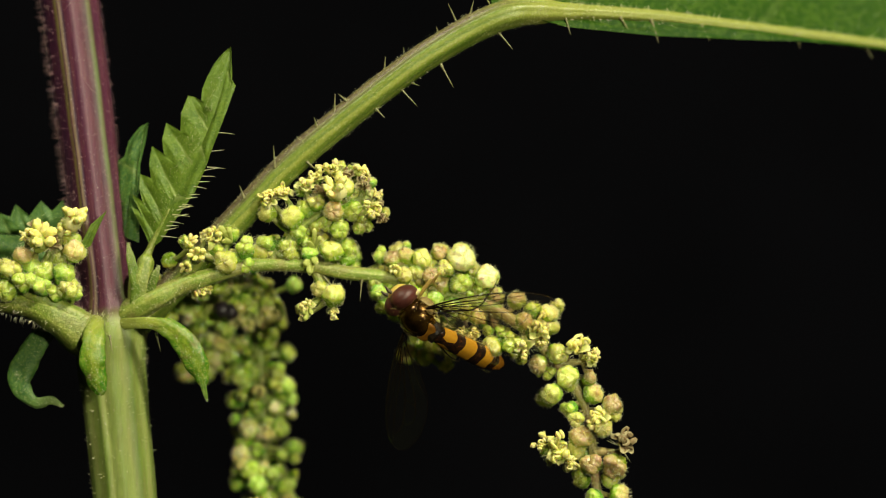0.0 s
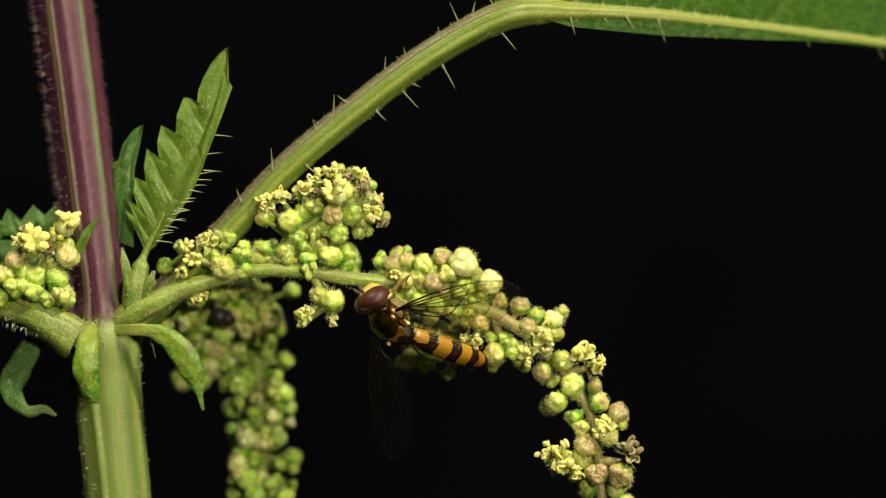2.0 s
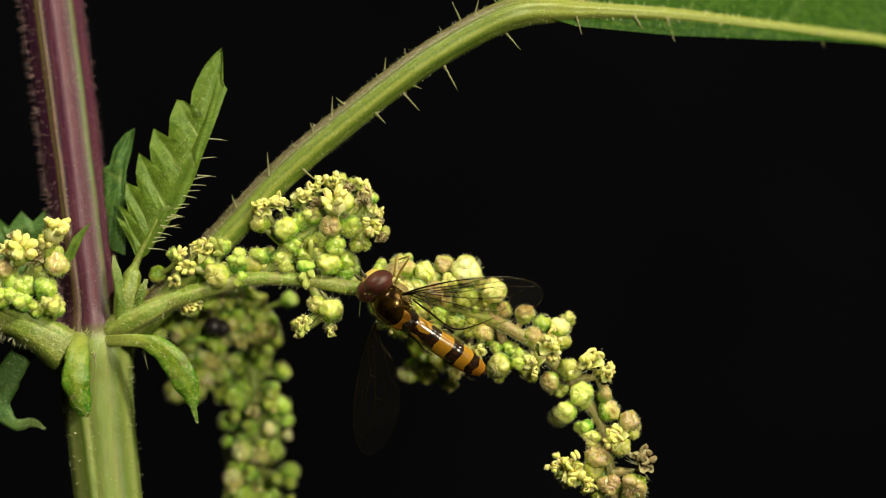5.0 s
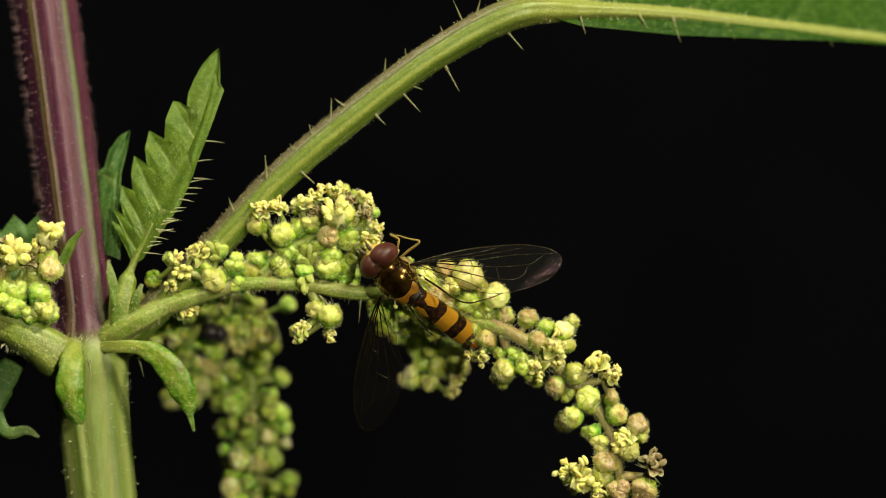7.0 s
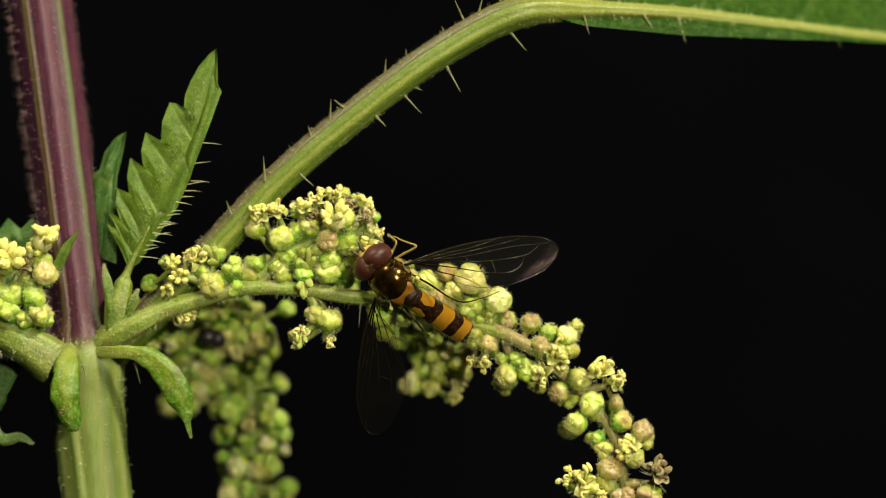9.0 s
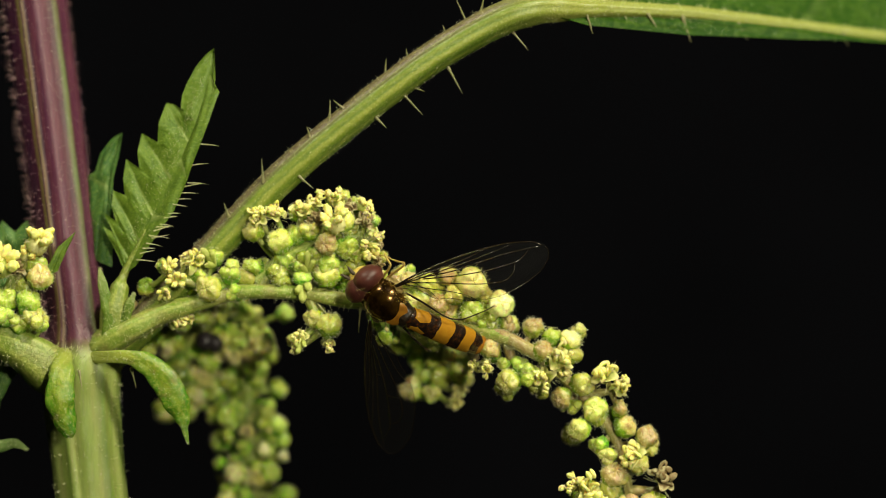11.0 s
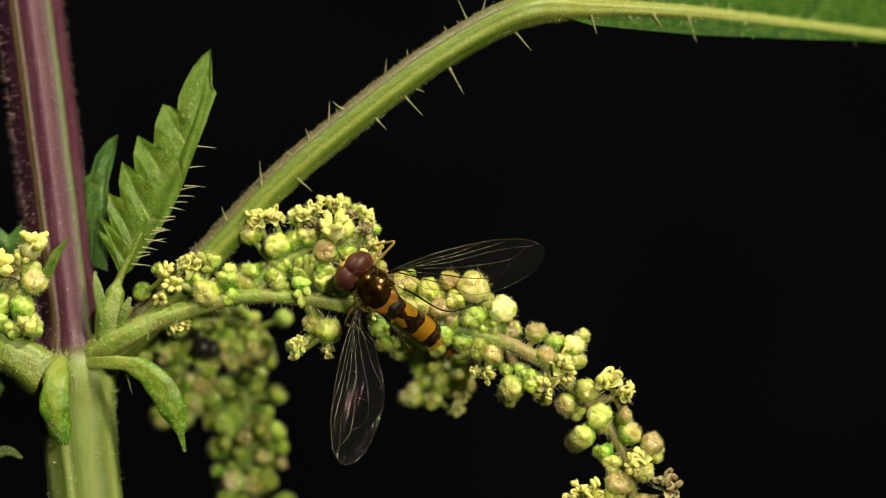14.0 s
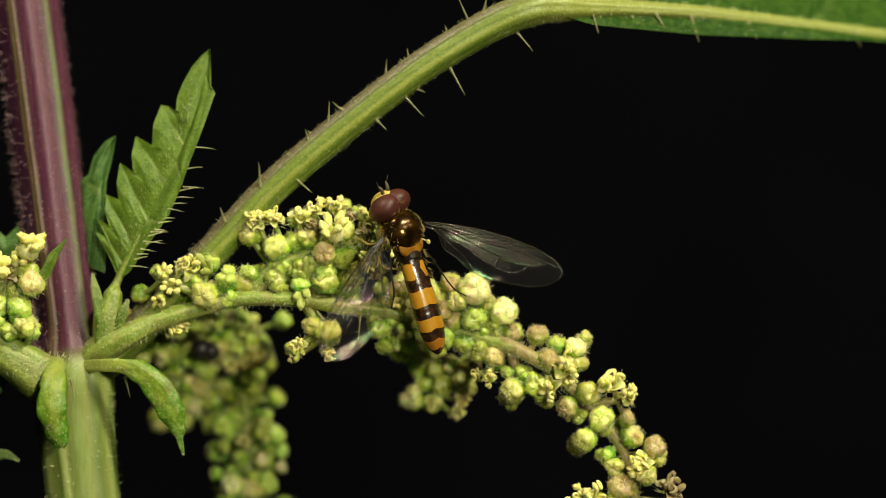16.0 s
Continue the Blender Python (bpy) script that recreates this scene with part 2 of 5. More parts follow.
def mat_wing():
    n = Nodes("wing_membrane")
    p = n.p
    fine = n.noise(3000, detail=4)
    folds = n.noise(7000, detail=2, rough=0.5, stretch=(0.03, 1, 1))
    specks = n.noise(15000, detail=1)
    n.bump(n.math("ADD", folds, n.math("MULTIPLY", specks, 0.24)), 1.0, 0.000034)
    n.link(n.mix(fine, (0.026, 0.027, 0.028), (0.042, 0.043, 0.045)), p.inputs["Base Color"])
    p.inputs["Roughness"].default_value = 0.1
    p.inputs["Specular IOR Level"].default_value = 0.9
    n.link(n.math("ADD", 265, n.math("MULTIPLY", n.noise(2600, detail=3, rough=0.75, stretch=(0.3, 1, 1)), 205)), p.inputs["Thin Film Thickness"])
    p.inputs["Thin Film IOR"].default_value = 2.0
    clear = n.add("ShaderNodeBsdfTransparent")
    clear.inputs[0].default_value = (0.92, 0.85, 0.72, 1)
    mx = n.add("ShaderNodeMixShader")
    mx.inputs[0].default_value = 0.13
    n.link(clear.outputs[0], mx.inputs[1])
    n.link(p.outputs[0], mx.inputs[2])
    n.link(mx.outputs[0], n.out.inputs[0])
    return n.m


def mat_cloth(name):
    n = Nodes(name)
    col = n.mix(n.grey(n.noise(60), 0.3, 0.7), (0.0016, 0.0017, 0.0027), (0.0027, 0.0028, 0.0043))
    n.bump(n.noise(900), 0.3, 0.0005)
    return n.done(col, 0.95, spec=0.05)


M = {
    "stem": mat_stem(),
    "petiole": mat_stalk("petiole_skin", (0.105, 0.175, 0.016), (0.19, 0.245, 0.03), (0.17, 0.14, 0.04), 0.2, 0.3, 0.6, (0.095, 0.055, 0.045)),
    "stalk": mat_stalk("raceme_stalk", (0.18, 0.27, 0.03), (0.33, 0.39, 0.08), (0.25, 0.21, 0.07)),
    "russet_stalk": mat_stalk("russet_stalk", (0.26, 0.22, 0.06), (0.40, 0.34, 0.13), (0.34, 0.17, 0.10)),
    "node": mat_stalk("node_skin", (0.14, 0.21, 0.02), (0.25, 0.31, 0.045), (0.19, 0.21, 0.04), 0.7, 0.6, 0.9),
    "leaf": mat_leaf("large_leaf", (0.022, 0.080, 0.002), (0.038, 0.110, 0.004), 0.6, 0.42, 3000, 0.12, 0.25, 0.2),
    "young": mat_leaf("young_leaf", (0.085, 0.165, 0.012), (0.165, 0.265, 0.025), 0.42, 0.3, 9000, 0.95, 0.6),
    "dark_leaf": mat_leaf("shaded_leaf", (0.035, 0.11, 0.02), (0.07, 0.17, 0.03), 0.5, 0.2),
    "stipule": mat_stipule(),
    "hair": mat_plain("stinging_hair", (0.16, 0.16, 0.07), (0.27, 0.25, 0.12), 9000, 0.3, soft=0.2),
    "fuzz": mat_plain("pale_fuzz", (0.56, 0.58, 0.27), (0.78, 0.76, 0.46), 9000, 0.4, soft=0.2),
    "stem_fuzz": mat_plain("purple_fuzz", (0.20, 0.09, 0.11), (0.36, 0.23, 0.21), 9000, 0.4, soft=0.2),
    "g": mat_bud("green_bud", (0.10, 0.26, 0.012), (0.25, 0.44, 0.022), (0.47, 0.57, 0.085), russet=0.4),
    # hanging buds: shade painted in as deeper green under the pale tips
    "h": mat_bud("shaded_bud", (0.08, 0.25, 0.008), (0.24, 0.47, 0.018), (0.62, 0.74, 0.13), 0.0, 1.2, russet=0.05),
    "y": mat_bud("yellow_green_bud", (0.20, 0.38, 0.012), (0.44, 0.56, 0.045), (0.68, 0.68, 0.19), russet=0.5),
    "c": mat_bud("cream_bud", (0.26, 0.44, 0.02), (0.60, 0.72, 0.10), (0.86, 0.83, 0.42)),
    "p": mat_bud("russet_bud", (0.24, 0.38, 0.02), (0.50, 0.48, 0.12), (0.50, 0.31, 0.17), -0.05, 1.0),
    "tepal": mat_tepal("tepal", (0.44, 0.52, 0.09), (0.86, 0.82, 0.36)),
    "antenna": mat_plain("antenna", (0.05, 0.035, 0.02), (0.13, 0.10, 0.06), 9000, 0.5),
    "anther": mat_plain("anther", (0.74, 0.70, 0.17), (0.86, 0.82, 0.36), 6000, 0.5, soft=0.7, spec=0.35, bump=0.8),
    "dry": mat_tepal("withered_flower", (0.26, 0.17, 0.07), (0.56, 0.50, 0.27)),
    "dark": mat_plain("dark_lump_skin", (0.012, 0.010, 0.012), (0.04, 0.03, 0.035), 4000, 0.35),
    "thorax": mat_thorax(), "abdomen": mat_abdomen(), "eye": mat_eye(), "wing": mat_wing(),
    "vein": mat_plain("wing_vein", (0.005, 0.003, 0.001), (0.016, 0.009, 0.003), 9000, 0.18, spec=0.7),
    "face": mat_plain("yellow_face", (0.55, 0.38, 0.06), (0.66, 0.50, 0.14), 9000, 0.4, soft=0.1),
    "dust": mat_plain("cream_dust", (0.50, 0.42, 0.16), (0.66, 0.58, 0.28), 9000, 0.6),
    "flank": mat_plain("dusty_flank", (0.16, 0.11, 0.03), (0.26, 0.19, 0.06), 7000, 0.6),
    "scutellum": mat_plain("amber_scutellum", (0.17, 0.065, 0.006), (0.34, 0.15, 0.012), 2500, 0.32, soft=0.05, coat=0.1),
    "leg": mat_plain("amber_leg", (0.34, 0.22, 0.05), (0.50, 0.36, 0.10), 8000, 0.4, soft=0.1),
    "black": mat_plain("black_cuticle", (0.010, 0.007, 0.005), (0.030, 0.020, 0.011), 8000, 0.3, spec=0.12),
    "gold_fuzz": mat_plain("golden_fuzz", (0.5, 0.40, 0.10), (0.62, 0.52, 0.2), 9000, 0.4, soft=0.1),
    "cloth": mat_cloth("black_cloth"),
}


# ---- mesh tools ----
class Shape:
    """Vertices, faces and one pair of surface coordinates per vertex."""

    def __init__(self):
        self.v, self.f, self.t = [], [], []

    def grid(self, rows, uvs, close_u=False):
        base, w = len(self.v), len(rows[0])
        for row, uv in zip(rows, uvs):
            self.v.extend(row)
            self.t.extend(uv)
        for i in range(len(rows) - 1):
            for j in range(w - (0 if close_u else 1)):
                k = (j + 1) % w
                self.f.append((base + i * w + j, base + i * w + k, base + (i + 1) * w + k, base + (i + 1) * w + j))
        return base

    def cap(self, first, w, flip=False):
        idx = list(range(first, first + w))
        self.f.append(tuple(idx[::-1] if flip else idx))

    def tube(self, pts, radii, seg=16, ridges=0, ridge=0.0, steps=6, flat=1.0, rough=0.0, profile=()):
        pts, radii = curve(pts, radii, steps)
        n = len(pts)
        rows, uvs = [], []
        for i in range(n):
            d = (pts[min(i + 1, n - 1)] - pts[max(i - 1, 0)]).normalized()
            back = Vector((0, 1, 0)) - d * d.y
            if back.length < 1e-6:
                back = Vector((0, 0, 1)) - d * d.z
            back.normalize()
            side = d.cross(back)
            row, uv = [], []
            for j in range(seg + 1):
                a = 2 * math.pi * j / seg
                r = radii[i] * (1 + ridge * math.cos(ridges * a + 0.6))
                for c, w, h in profile:
                    r *= 1 + h * math.exp(-((1 - j / seg - c) / w) ** 2)
                if rough:
                    q = pts[i] / U * 0.02
                    w = Vector((q.x + math.cos(a), q.y + math.sin(a), q.z))
                    r *= 1 + rough * (noise.noise(w) + 0.5 * noise.noise(w * 3.1))
                row.append(pts[i] + back * math.cos(a) * r * flat - side * math.sin(a) * r)
                uv.append((1 - j / seg, i / (n - 1)))
            rows.append(row)
            uvs.append(uv)
        first = self.grid(rows, uvs)
        self.cap(first, seg, True)
        self.cap(first + (n - 1) * (seg + 1), seg)
        return self

    def ball(self, c, r, seg=14, rings=10, fn=None, turn=None):
        rows, uvs = [], []
        for i in range(rings + 1):
            th = math.pi * i / rings
            row, uv = [], []
            for j in range(seg + 1):
                ph = 2 * math.pi * j / seg
                q = Vector((math.sin(th) * math.cos(ph), math.sin(th) * math.sin(ph), math.cos(th)))
                if fn:
                    q = q * fn(q, th, ph)
                q = Vector((q.x * r[0], q.y * r[1], q.z * r[2]))
                if turn:
                    q = turn @ q
                row.append(q + Vector(c))
                uv.append((j / seg, i / rings))
            rows.append(row)
            uvs.append(uv)
        self.grid(rows, uvs)
        return self

    def hair(self, root, d, length, r, bend=None):
        """A tapering three-sided bristle."""
        d = d.normalized()
        s = d.orthogonal().normalized()
        q = d.cross(s)
        base = len(self.v)
        mid = root + d * length * 0.5 + (bend or Vector()) * 0.3
        for c, k in ((root - d * r, 1.0), (mid, 0.6)):
            for j in range(3):
                a = 2.094 * j
                self.v.append(c + (s * math.cos(a) + q * math.sin(a)) * r * k)
                self.t.append((j / 3, 0))
        self.v.append(root + d * length + (bend or Vector()))
        self.t.append((0.5, 1))
        for j in range(3):
            k = (j + 1) % 3
            self.f.append((base + j, base + k, base + 3 + k, base + 3 + j))
            self.f.append((base + 3 + j, base + 3 + k, base + 6))

    def mesh(self, name, material, origin=None):
        me = bpy.data.meshes.new(name)
        o = origin or Vector()
        me.from_pydata([tuple(p - o) for p in self.v], [], self.f)
        uv = me.uv_layers.new(name="UVMap")
        ids = np.empty(len(me.loops), dtype=np.int32)
        me.loops.foreach_get("vertex_index", ids)
        uv.data.foreach_set("uv", np.array(self.t, dtype=np.float32)[ids].ravel())
        me.polygons.foreach_set("use_smooth", [True] * len(me.polygons))
        me.materials.append(material)
        me.validate()
        me.update()
        return me


def curve(pts, radii, steps):
    """Smooth run through the points."""
    out, rad = [], []
    n = len(pts)
    for i in range(n - 1):
        p0, p1, p2, p3 = pts[max(i - 1, 0)], pts[i], pts[i + 1], pts[min(i + 2, n - 1)]
        for k in range(steps):
            t = k / steps
            out.append(0.5 * (2 * p1 + (p2 - p0) * t + (2 * p0 - 5 * p1 + 4 * p2 - p3) * t * t + (3 * p1 - p0 - 3 * p2 + p3) * t ** 3))
            rad.append(radii[i] + (radii[i + 1] - radii[i]) * (t * t * (3 - 2 * t)))
    out.append(pts[-1])
    rad.append(radii[-1])
    return out, rad


def part(name, shape, material, parent=None, label="", origin=None):
    me = shape if isinstance(shape, bpy.types.Mesh) else shape.mesh(name, material, origin)
    ob = new(name, me)
    if parent:
        ob.parent = parent
    if origin is not None:
        ob.location = origin
    if label:
        ob["label"] = label
    return ob


rnd = random.Random(7)


def sway(k):
    return Vector((rnd.uniform(-k, k), rnd.uniform(-k, k), rnd.uniform(-k, k)))


# ---- the dark box round the plant ----
def slab(name, lo, hi):
    s = Shape()
    x0, y0, z0 = lo
    x1, y1, z1 = hi
    s.v = [Vector(c) for c in ((x0, y0, z0), (x1, y0, z0), (x1, y1, z0), (x0, y1, z0), (x0, y0, z1), (x1, y0, z1), (x1, y1, z1), (x0, y1, z1))]
    s.t = [(0, 0)] * 8
    s.f = [(0, 3, 2, 1), (4, 5, 6, 7), (0, 1, 5, 4), (1, 2, 6, 5), (2, 3, 7, 6), (3, 0, 4, 7)]
    ob = part(name, s, M["cloth"])
    ob.data.polygons.foreach_set("use_smooth", [False] * 6)
    return tagged(ob, "plain black cloth closing the dark surroundings", name.split("_")[0], kind="structure")


FLOOR = -0.10
slab("floor", (-0.37, -0.45, FLOOR - 0.01), (0.37, 0.27, FLOOR))
slab("backdrop", (-0.37, 0.25, FLOOR), (0.37, 0.26, 0.36))
slab("wall_south", (-0.37, -0.45, FLOOR), (0.37, -0.44, 0.36))
slab("wall_west", (-0.37, -0.44, FLOOR), (-0.36, 0.25, 0.36))
slab("wall_east", (0.36, -0.44, FLOOR), (0.37, 0.25, 0.36))
slab("ceiling", (-0.37, -0.45, 0.36), (0.37, 0.27, 0.37))

# ---- the nettle ----


def along(pts, radii, count, steps, sides, length, thick, seed, droop=0.0, towards=None, lean=0.0):
    """Bristles standing on a tube; sides: range of angle, 0.5 towards the lens."""
    r = random.Random(seed)
    s = Shape()
    cp, cr = curve(pts, radii, steps)
    for _ in range(count):
        k = r.uniform(0, len(cp) - 1.001)
        i, f = int(k), k - int(k)
        p, rad = cp[i].lerp(cp[i + 1], f), cr[i] + (cr[i + 1] - cr[i]) * f
        d = (cp[i + 1] - cp[i]).normalized()
        back = (Vector((0, 1, 0)) - d * d.y).normalized()
        side = d.cross(back)
        a = 2 * math.pi * r.uniform(*sides)
        out = back * math.cos(a) - side * math.sin(a)
        ln = length * r.uniform(0.5, 1.25) * U
        way = out + d * (lean + r.uniform(-0.35, 0.35)) + side * r.uniform(-0.25, 0.25)
        s.hair(p + out * rad * 0.97, way, ln, thick * U * r.uniform(0.7, 1.2), Vector((0, 0, -droop * ln)))
    return s


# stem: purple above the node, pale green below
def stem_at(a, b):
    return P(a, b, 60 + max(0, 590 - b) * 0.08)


STEM = [stem_at(240, 1300), stem_at(234, 1150), stem_at(227, 1000), stem_at(221, 880), stem_at(208, 750), stem_at(198, 655), stem_at(195, 596), stem_at(190, 556), stem_at(186, 500),
        stem_at(168, 350), stem_at(147, 180), stem_at(123, 0), stem_at(106, -130)]
STEM[0] = Vector((STEM[1].x + 0.004, STEM[1].y, FLOOR - 0.002))
STEM_R = [r * U for r in (60, 58, 56, 56, 57, 60, 64, 56, 47, 49, 51, 52, 53)]
s = Shape().tube(STEM, STEM_R, 120, 12, 0.008, 36, rough=0.012,
                 profile=((0.435, 0.016, 0.035), (0.462, 0.012, -0.03), (0.51, 0.03, 0.025), (0.575, 0.02, -0.03), (0.615, 0.02, 0.035), (0.36, 0.03, -0.025), (0.66, 0.015, -0.02)))
stem = part("stem", s, M["stem"], plant, "purple ribbed stem, pale green below the node")
for count, sides, long, seed in ((900, (0.14, 0.34), 9, 3), (900, (0.66, 0.86), 16, 13), (700, (0.34, 0.66), 9, 23)):
    part("stem_hairs", along(STEM[7:], STEM_R[7:], count, 8, sides, long, 0.5, seed), M["stem_fuzz"], stem, "short pale bristles on the stem")["kind"] = "stuff"
part("stem_hairs", along(STEM[2:7], STEM_R[2:7], 420, 8, (0.15, 0.85), 9, 0.6, 4), M["fuzz"], stem, "short pale bristles on the stem")["kind"] = "stuff"

# swollen node with its branch stubs
s = Shape()
s.tube([P(196, 618, 60), P(146, 592, 16), P(98, 563, -4), P(45, 541, 0), P(-40, 528, 12), P(-130, 520, 12)], [r * U for r in (40, 40, 27, 20, 18, 16)], 32, 5, 0.03, 10, rough=0.06)
node = part("node", s, M["node"], plant, "swollen yellow-green stem node")
part("node_hairs", along([P(190, 596, 10), P(105, 566, -6), P(0, 536, 4)], [38 * U, 23 * U, 18 * U], 420, 10, (0.2, 1.2), 10, 0.7, 9), M["fuzz"], node)["kind"] = "stuff"

# petiole that climbs to the large leaf, running on as its midrib
PET = [P(245, 570, 45), P(310, 505, 40), P(362, 448, 34), P(408, 400, 28), P(455, 350, 24), P(502, 301, 20), P(558, 251, 16), P(618, 202, 12), P(683, 151, 8), P(752, 101, 5), P(835, 52, 5),
       P(900, 25, 5), P(950, 20, 20), P(1000, 22, 36), P(1050, 23, 52), P(1150, 29, 85), P(1250, 40, 118), P(1400, 59, 168), P(1568, 81, 225), P(1800, 118, 300), P(2050, 170, 380)]
PET_R = [r * U for r in (26, 26, 26, 25, 25, 25, 25, 25, 25, 25, 26, 26, 23, 17, 13, 12, 11, 10, 9, 7, 4)]
s = Shape().tube(PET, PET_R, 64, 7, 0.035, 14, rough=0.025,
                 profile=((0.40, 0.02, -0.05), (0.54, 0.035, 0.045), (0.47, 0.02, 0.02), (0.66, 0.03, 0.035)))
petiole = part("petiole", s, M["petiole"], plant, "long ridged green leaf stalk with stinging hairs")
part("petiole_hairs", along(PET[1:13], PET_R[1:13], 1300, 8, (0.1, 0.9), 6, 0.36, 11), M["fuzz"], petiole)["kind"] = "stuff"
part("midrib_hairs", along(PET[13:20], PET_R[13:20], 420, 10, (0.15, 0.85), 8, 0.55, 12), M["fuzz"], petiole)["kind"] = "stuff"


def sting(a, b, a2, b2, d=0.0, r=1.9, parent=petiole):
    """One stinging hair with its bulbous foot, from root to point."""
    s = Shape()
    root, tip = P(a, b, d), P(a2, b2, d - 6)
    w = tip - root
    s.tube([root - w * 0.25, root, root + w * 0.12, root + w * 0.5, tip], [r * 1.9 * U, r * 1.5 * U, r * U, r * 0.7 * U, r * 0.16 * U], 10, 0, 0, 3)
    return part("stinging_hair", s, M["hair"], parent)


for row in ((486, 290, 484, 258), (592, 198, 593, 165), (612, 178, 598, 166), (680, 128, 682, 100), (716, 106, 714, 84), (810, 44, 793, 6), (832, 26, 838, 2),
            (782, 118, 803, 156), (710, 158, 739, 189), (726, 146, 742, 152), (884, 60, 908, 88), (545, 288, 566, 306), (668, 196, 682, 210), (778, 66, 772, 48),
            (560, 222, 556, 208), (1000, 28, 1010, 62), (1155, 42, 1166, 76), (1244, 50, 1256, 72), (1100, 34, 1112, 52), (1536, 88, 1543, 104), (1410, 66, 1416, 84),
            (870, 14, 858, -8), (430, 346, 424, 328), (1330, 60, 1337, 74)):
    sting(*row, max(0.0, (row[0] - 930) * 0.33))


# ---- leaf blades ----
def blade(name, ribs, material, label, thick=2.0, nu=10, nv=5, parent=plant, puff=5.0):
    """A toothed half leaf: ribs are pairs (on the midrib, on the margin), tooth and notch in turn."""
    s = Shape()
    rows, uvs = [], []
    for k in range(len(ribs) - 1):
        (m0, e0, v0), (m1, e1, v1) = ribs[k], ribs[k + 1]
        for i in range(nv + (1 if k == len(ribs) - 2 else 0)):
            f = i / nv
            m, e, vein = m0.lerp(m1, f), e0.lerp(e1, f), v0 + (v1 - v0) * f
            row, uv = [], []
            for j in range(nu + 1):
                g = j / nu
                p = m.lerp(e, g)
                lift = puff * U * (math.sin(math.pi * min(g * 1.1, 1)) * (1 - vein ** 2) * 1.1 + 0.35 * math.sin(g * 9 + k))
                row.append(p + Vector((0, -lift, 0)))
                uv.append((g, max(0.0, 0.62 - 6 * g, (vein ** 4) * (1 - 0.4 * g))))
            rows.append(row)
            uvs.append(uv)
    s.grid(rows, uvs)
    back = [[p + Vector((0, thick * U, 0)) for p in row] for row in rows]
    s.grid([r[::-1] for r in back], [u[::-1] for u in uvs])
    return part(name, s, material, parent, label)


def rib_list(mid, teeth):
    """mid: midrib curve; teeth: (place on the midrib 0..1, margin a, b, d, vein 0 or 1)."""
    cp, _ = curve(mid, [0] * len(mid), 12)
    out = []
    for f, a, b, d, vein in teeth:
        k = f * (len(cp) - 1.001)
        i = int(k)
        out.append((cp[i].lerp(cp[i + 1], k - i), P(a, b, d), float(vein)))
    return out


YOUNG = [P(266, 440, 20), P(300, 370, 10), P(346, 278, 4), P(380, 200, 10), P(404, 120, 22), P(409, 84, 28)]
part("young_leaf_rib", Shape().tube([P(246, 545, 16), P(250, 500, 14), P(258, 465, 12)] + [p + Vector((0, -3 * U, 0)) for p in YOUNG[:2]],
     [r * U for r in (20, 22, 15, 6, 1.0)], 20, 5, 0.05, 6), M["node"], plant, "pale stalk and rib of the young leaf")
yl = blade("young_leaf", rib_list(YOUNG, [(0.0, 262, 420, 22, 0.2), (0.02, 232, 366, 30, 1), (0.045, 247, 374, 26, 0), (0.07, 233, 344, 32, 1),
     (0.12, 252, 356, 24, 0), (0.135, 246, 334, 26, 0.5), (0.15, 248, 308, 34, 1), (0.21, 267, 316, 24, 0), (0.23, 264, 290, 26, 0.5), (0.25, 269, 259, 36, 1), (0.33, 290, 273, 22, 0),
     (0.35, 287, 248, 26, 0.5), (0.37, 294, 218, 36, 1), (0.46, 319, 232, 20, 0), (0.49, 321, 200, 24, 0.5), (0.52, 333, 170, 34, 1), (0.56, 345, 172, 30, 0.5), (0.60, 356, 179, 18, 0),
     (0.68, 358, 158, 20, 0.3), (0.76, 367, 136, 22, 0.3), (0.85, 380, 112, 26, 0.3), (0.94, 396, 93, 28, 0.4), (1.0, 409, 83, 28, 0)]),
     M["young"], "young bright-green toothed nettle leaf, half folded", puff=3.5, nu=16, nv=8)
blade("leaf_half", rib_list(YOUNG, [(0.0, 284, 428, 6, 0.2), (0.1, 306, 396, -4, 0.3), (0.25, 338, 350, -12, 1), (0.3, 345, 340, -10, 0), (0.45, 366, 292, -14, 1), (0.5, 371, 276, -12, 0),
      (0.6, 388, 232, -8, 0.4), (0.7, 400, 200, -2, 0.3), (0.78, 417, 152, 6, 1), (0.83, 410, 152, 10, 0), (0.9, 411, 122, 18, 0.3), (1.0, 409, 83, 28, 0)]),
      M["young"], "young bright-green toothed nettle leaf, half folded", puff=4)
s = Shape()
r = random.Random(21)
for a, b in ((392, 235), (378, 268), (372, 296), (366, 302), (355, 322), (348, 330), (340, 345), (334, 352), (328, 362), (318, 372), (314, 384), (306, 392), (300, 400), (296, 408), (290, 418), (310, 380), (322, 366), (361, 312)):
    s.hair(P(a - 4, b, -8), Vector((1, -0.3, r.uniform(-0.1, 0.35))), r.uniform(20, 38) * U, 1.3 * U, Vector((0, 0, -3 * U)))
for _ in range(420):
    f = r.random() * 0.9
    s.hair(P(300 + f * 105 + r.uniform(-40, 4) * (1.05 - f), 400 - f * 300 + r.uniform(-10, 10), 2), Vector((r.uniform(-.5, .5), -1, r.uniform(-.2, .8))), r.uniform(3, 6) * U, 0.3 * U)
part("leaf_hairs", s, M["fuzz"], yl)["kind"] = "stuff"

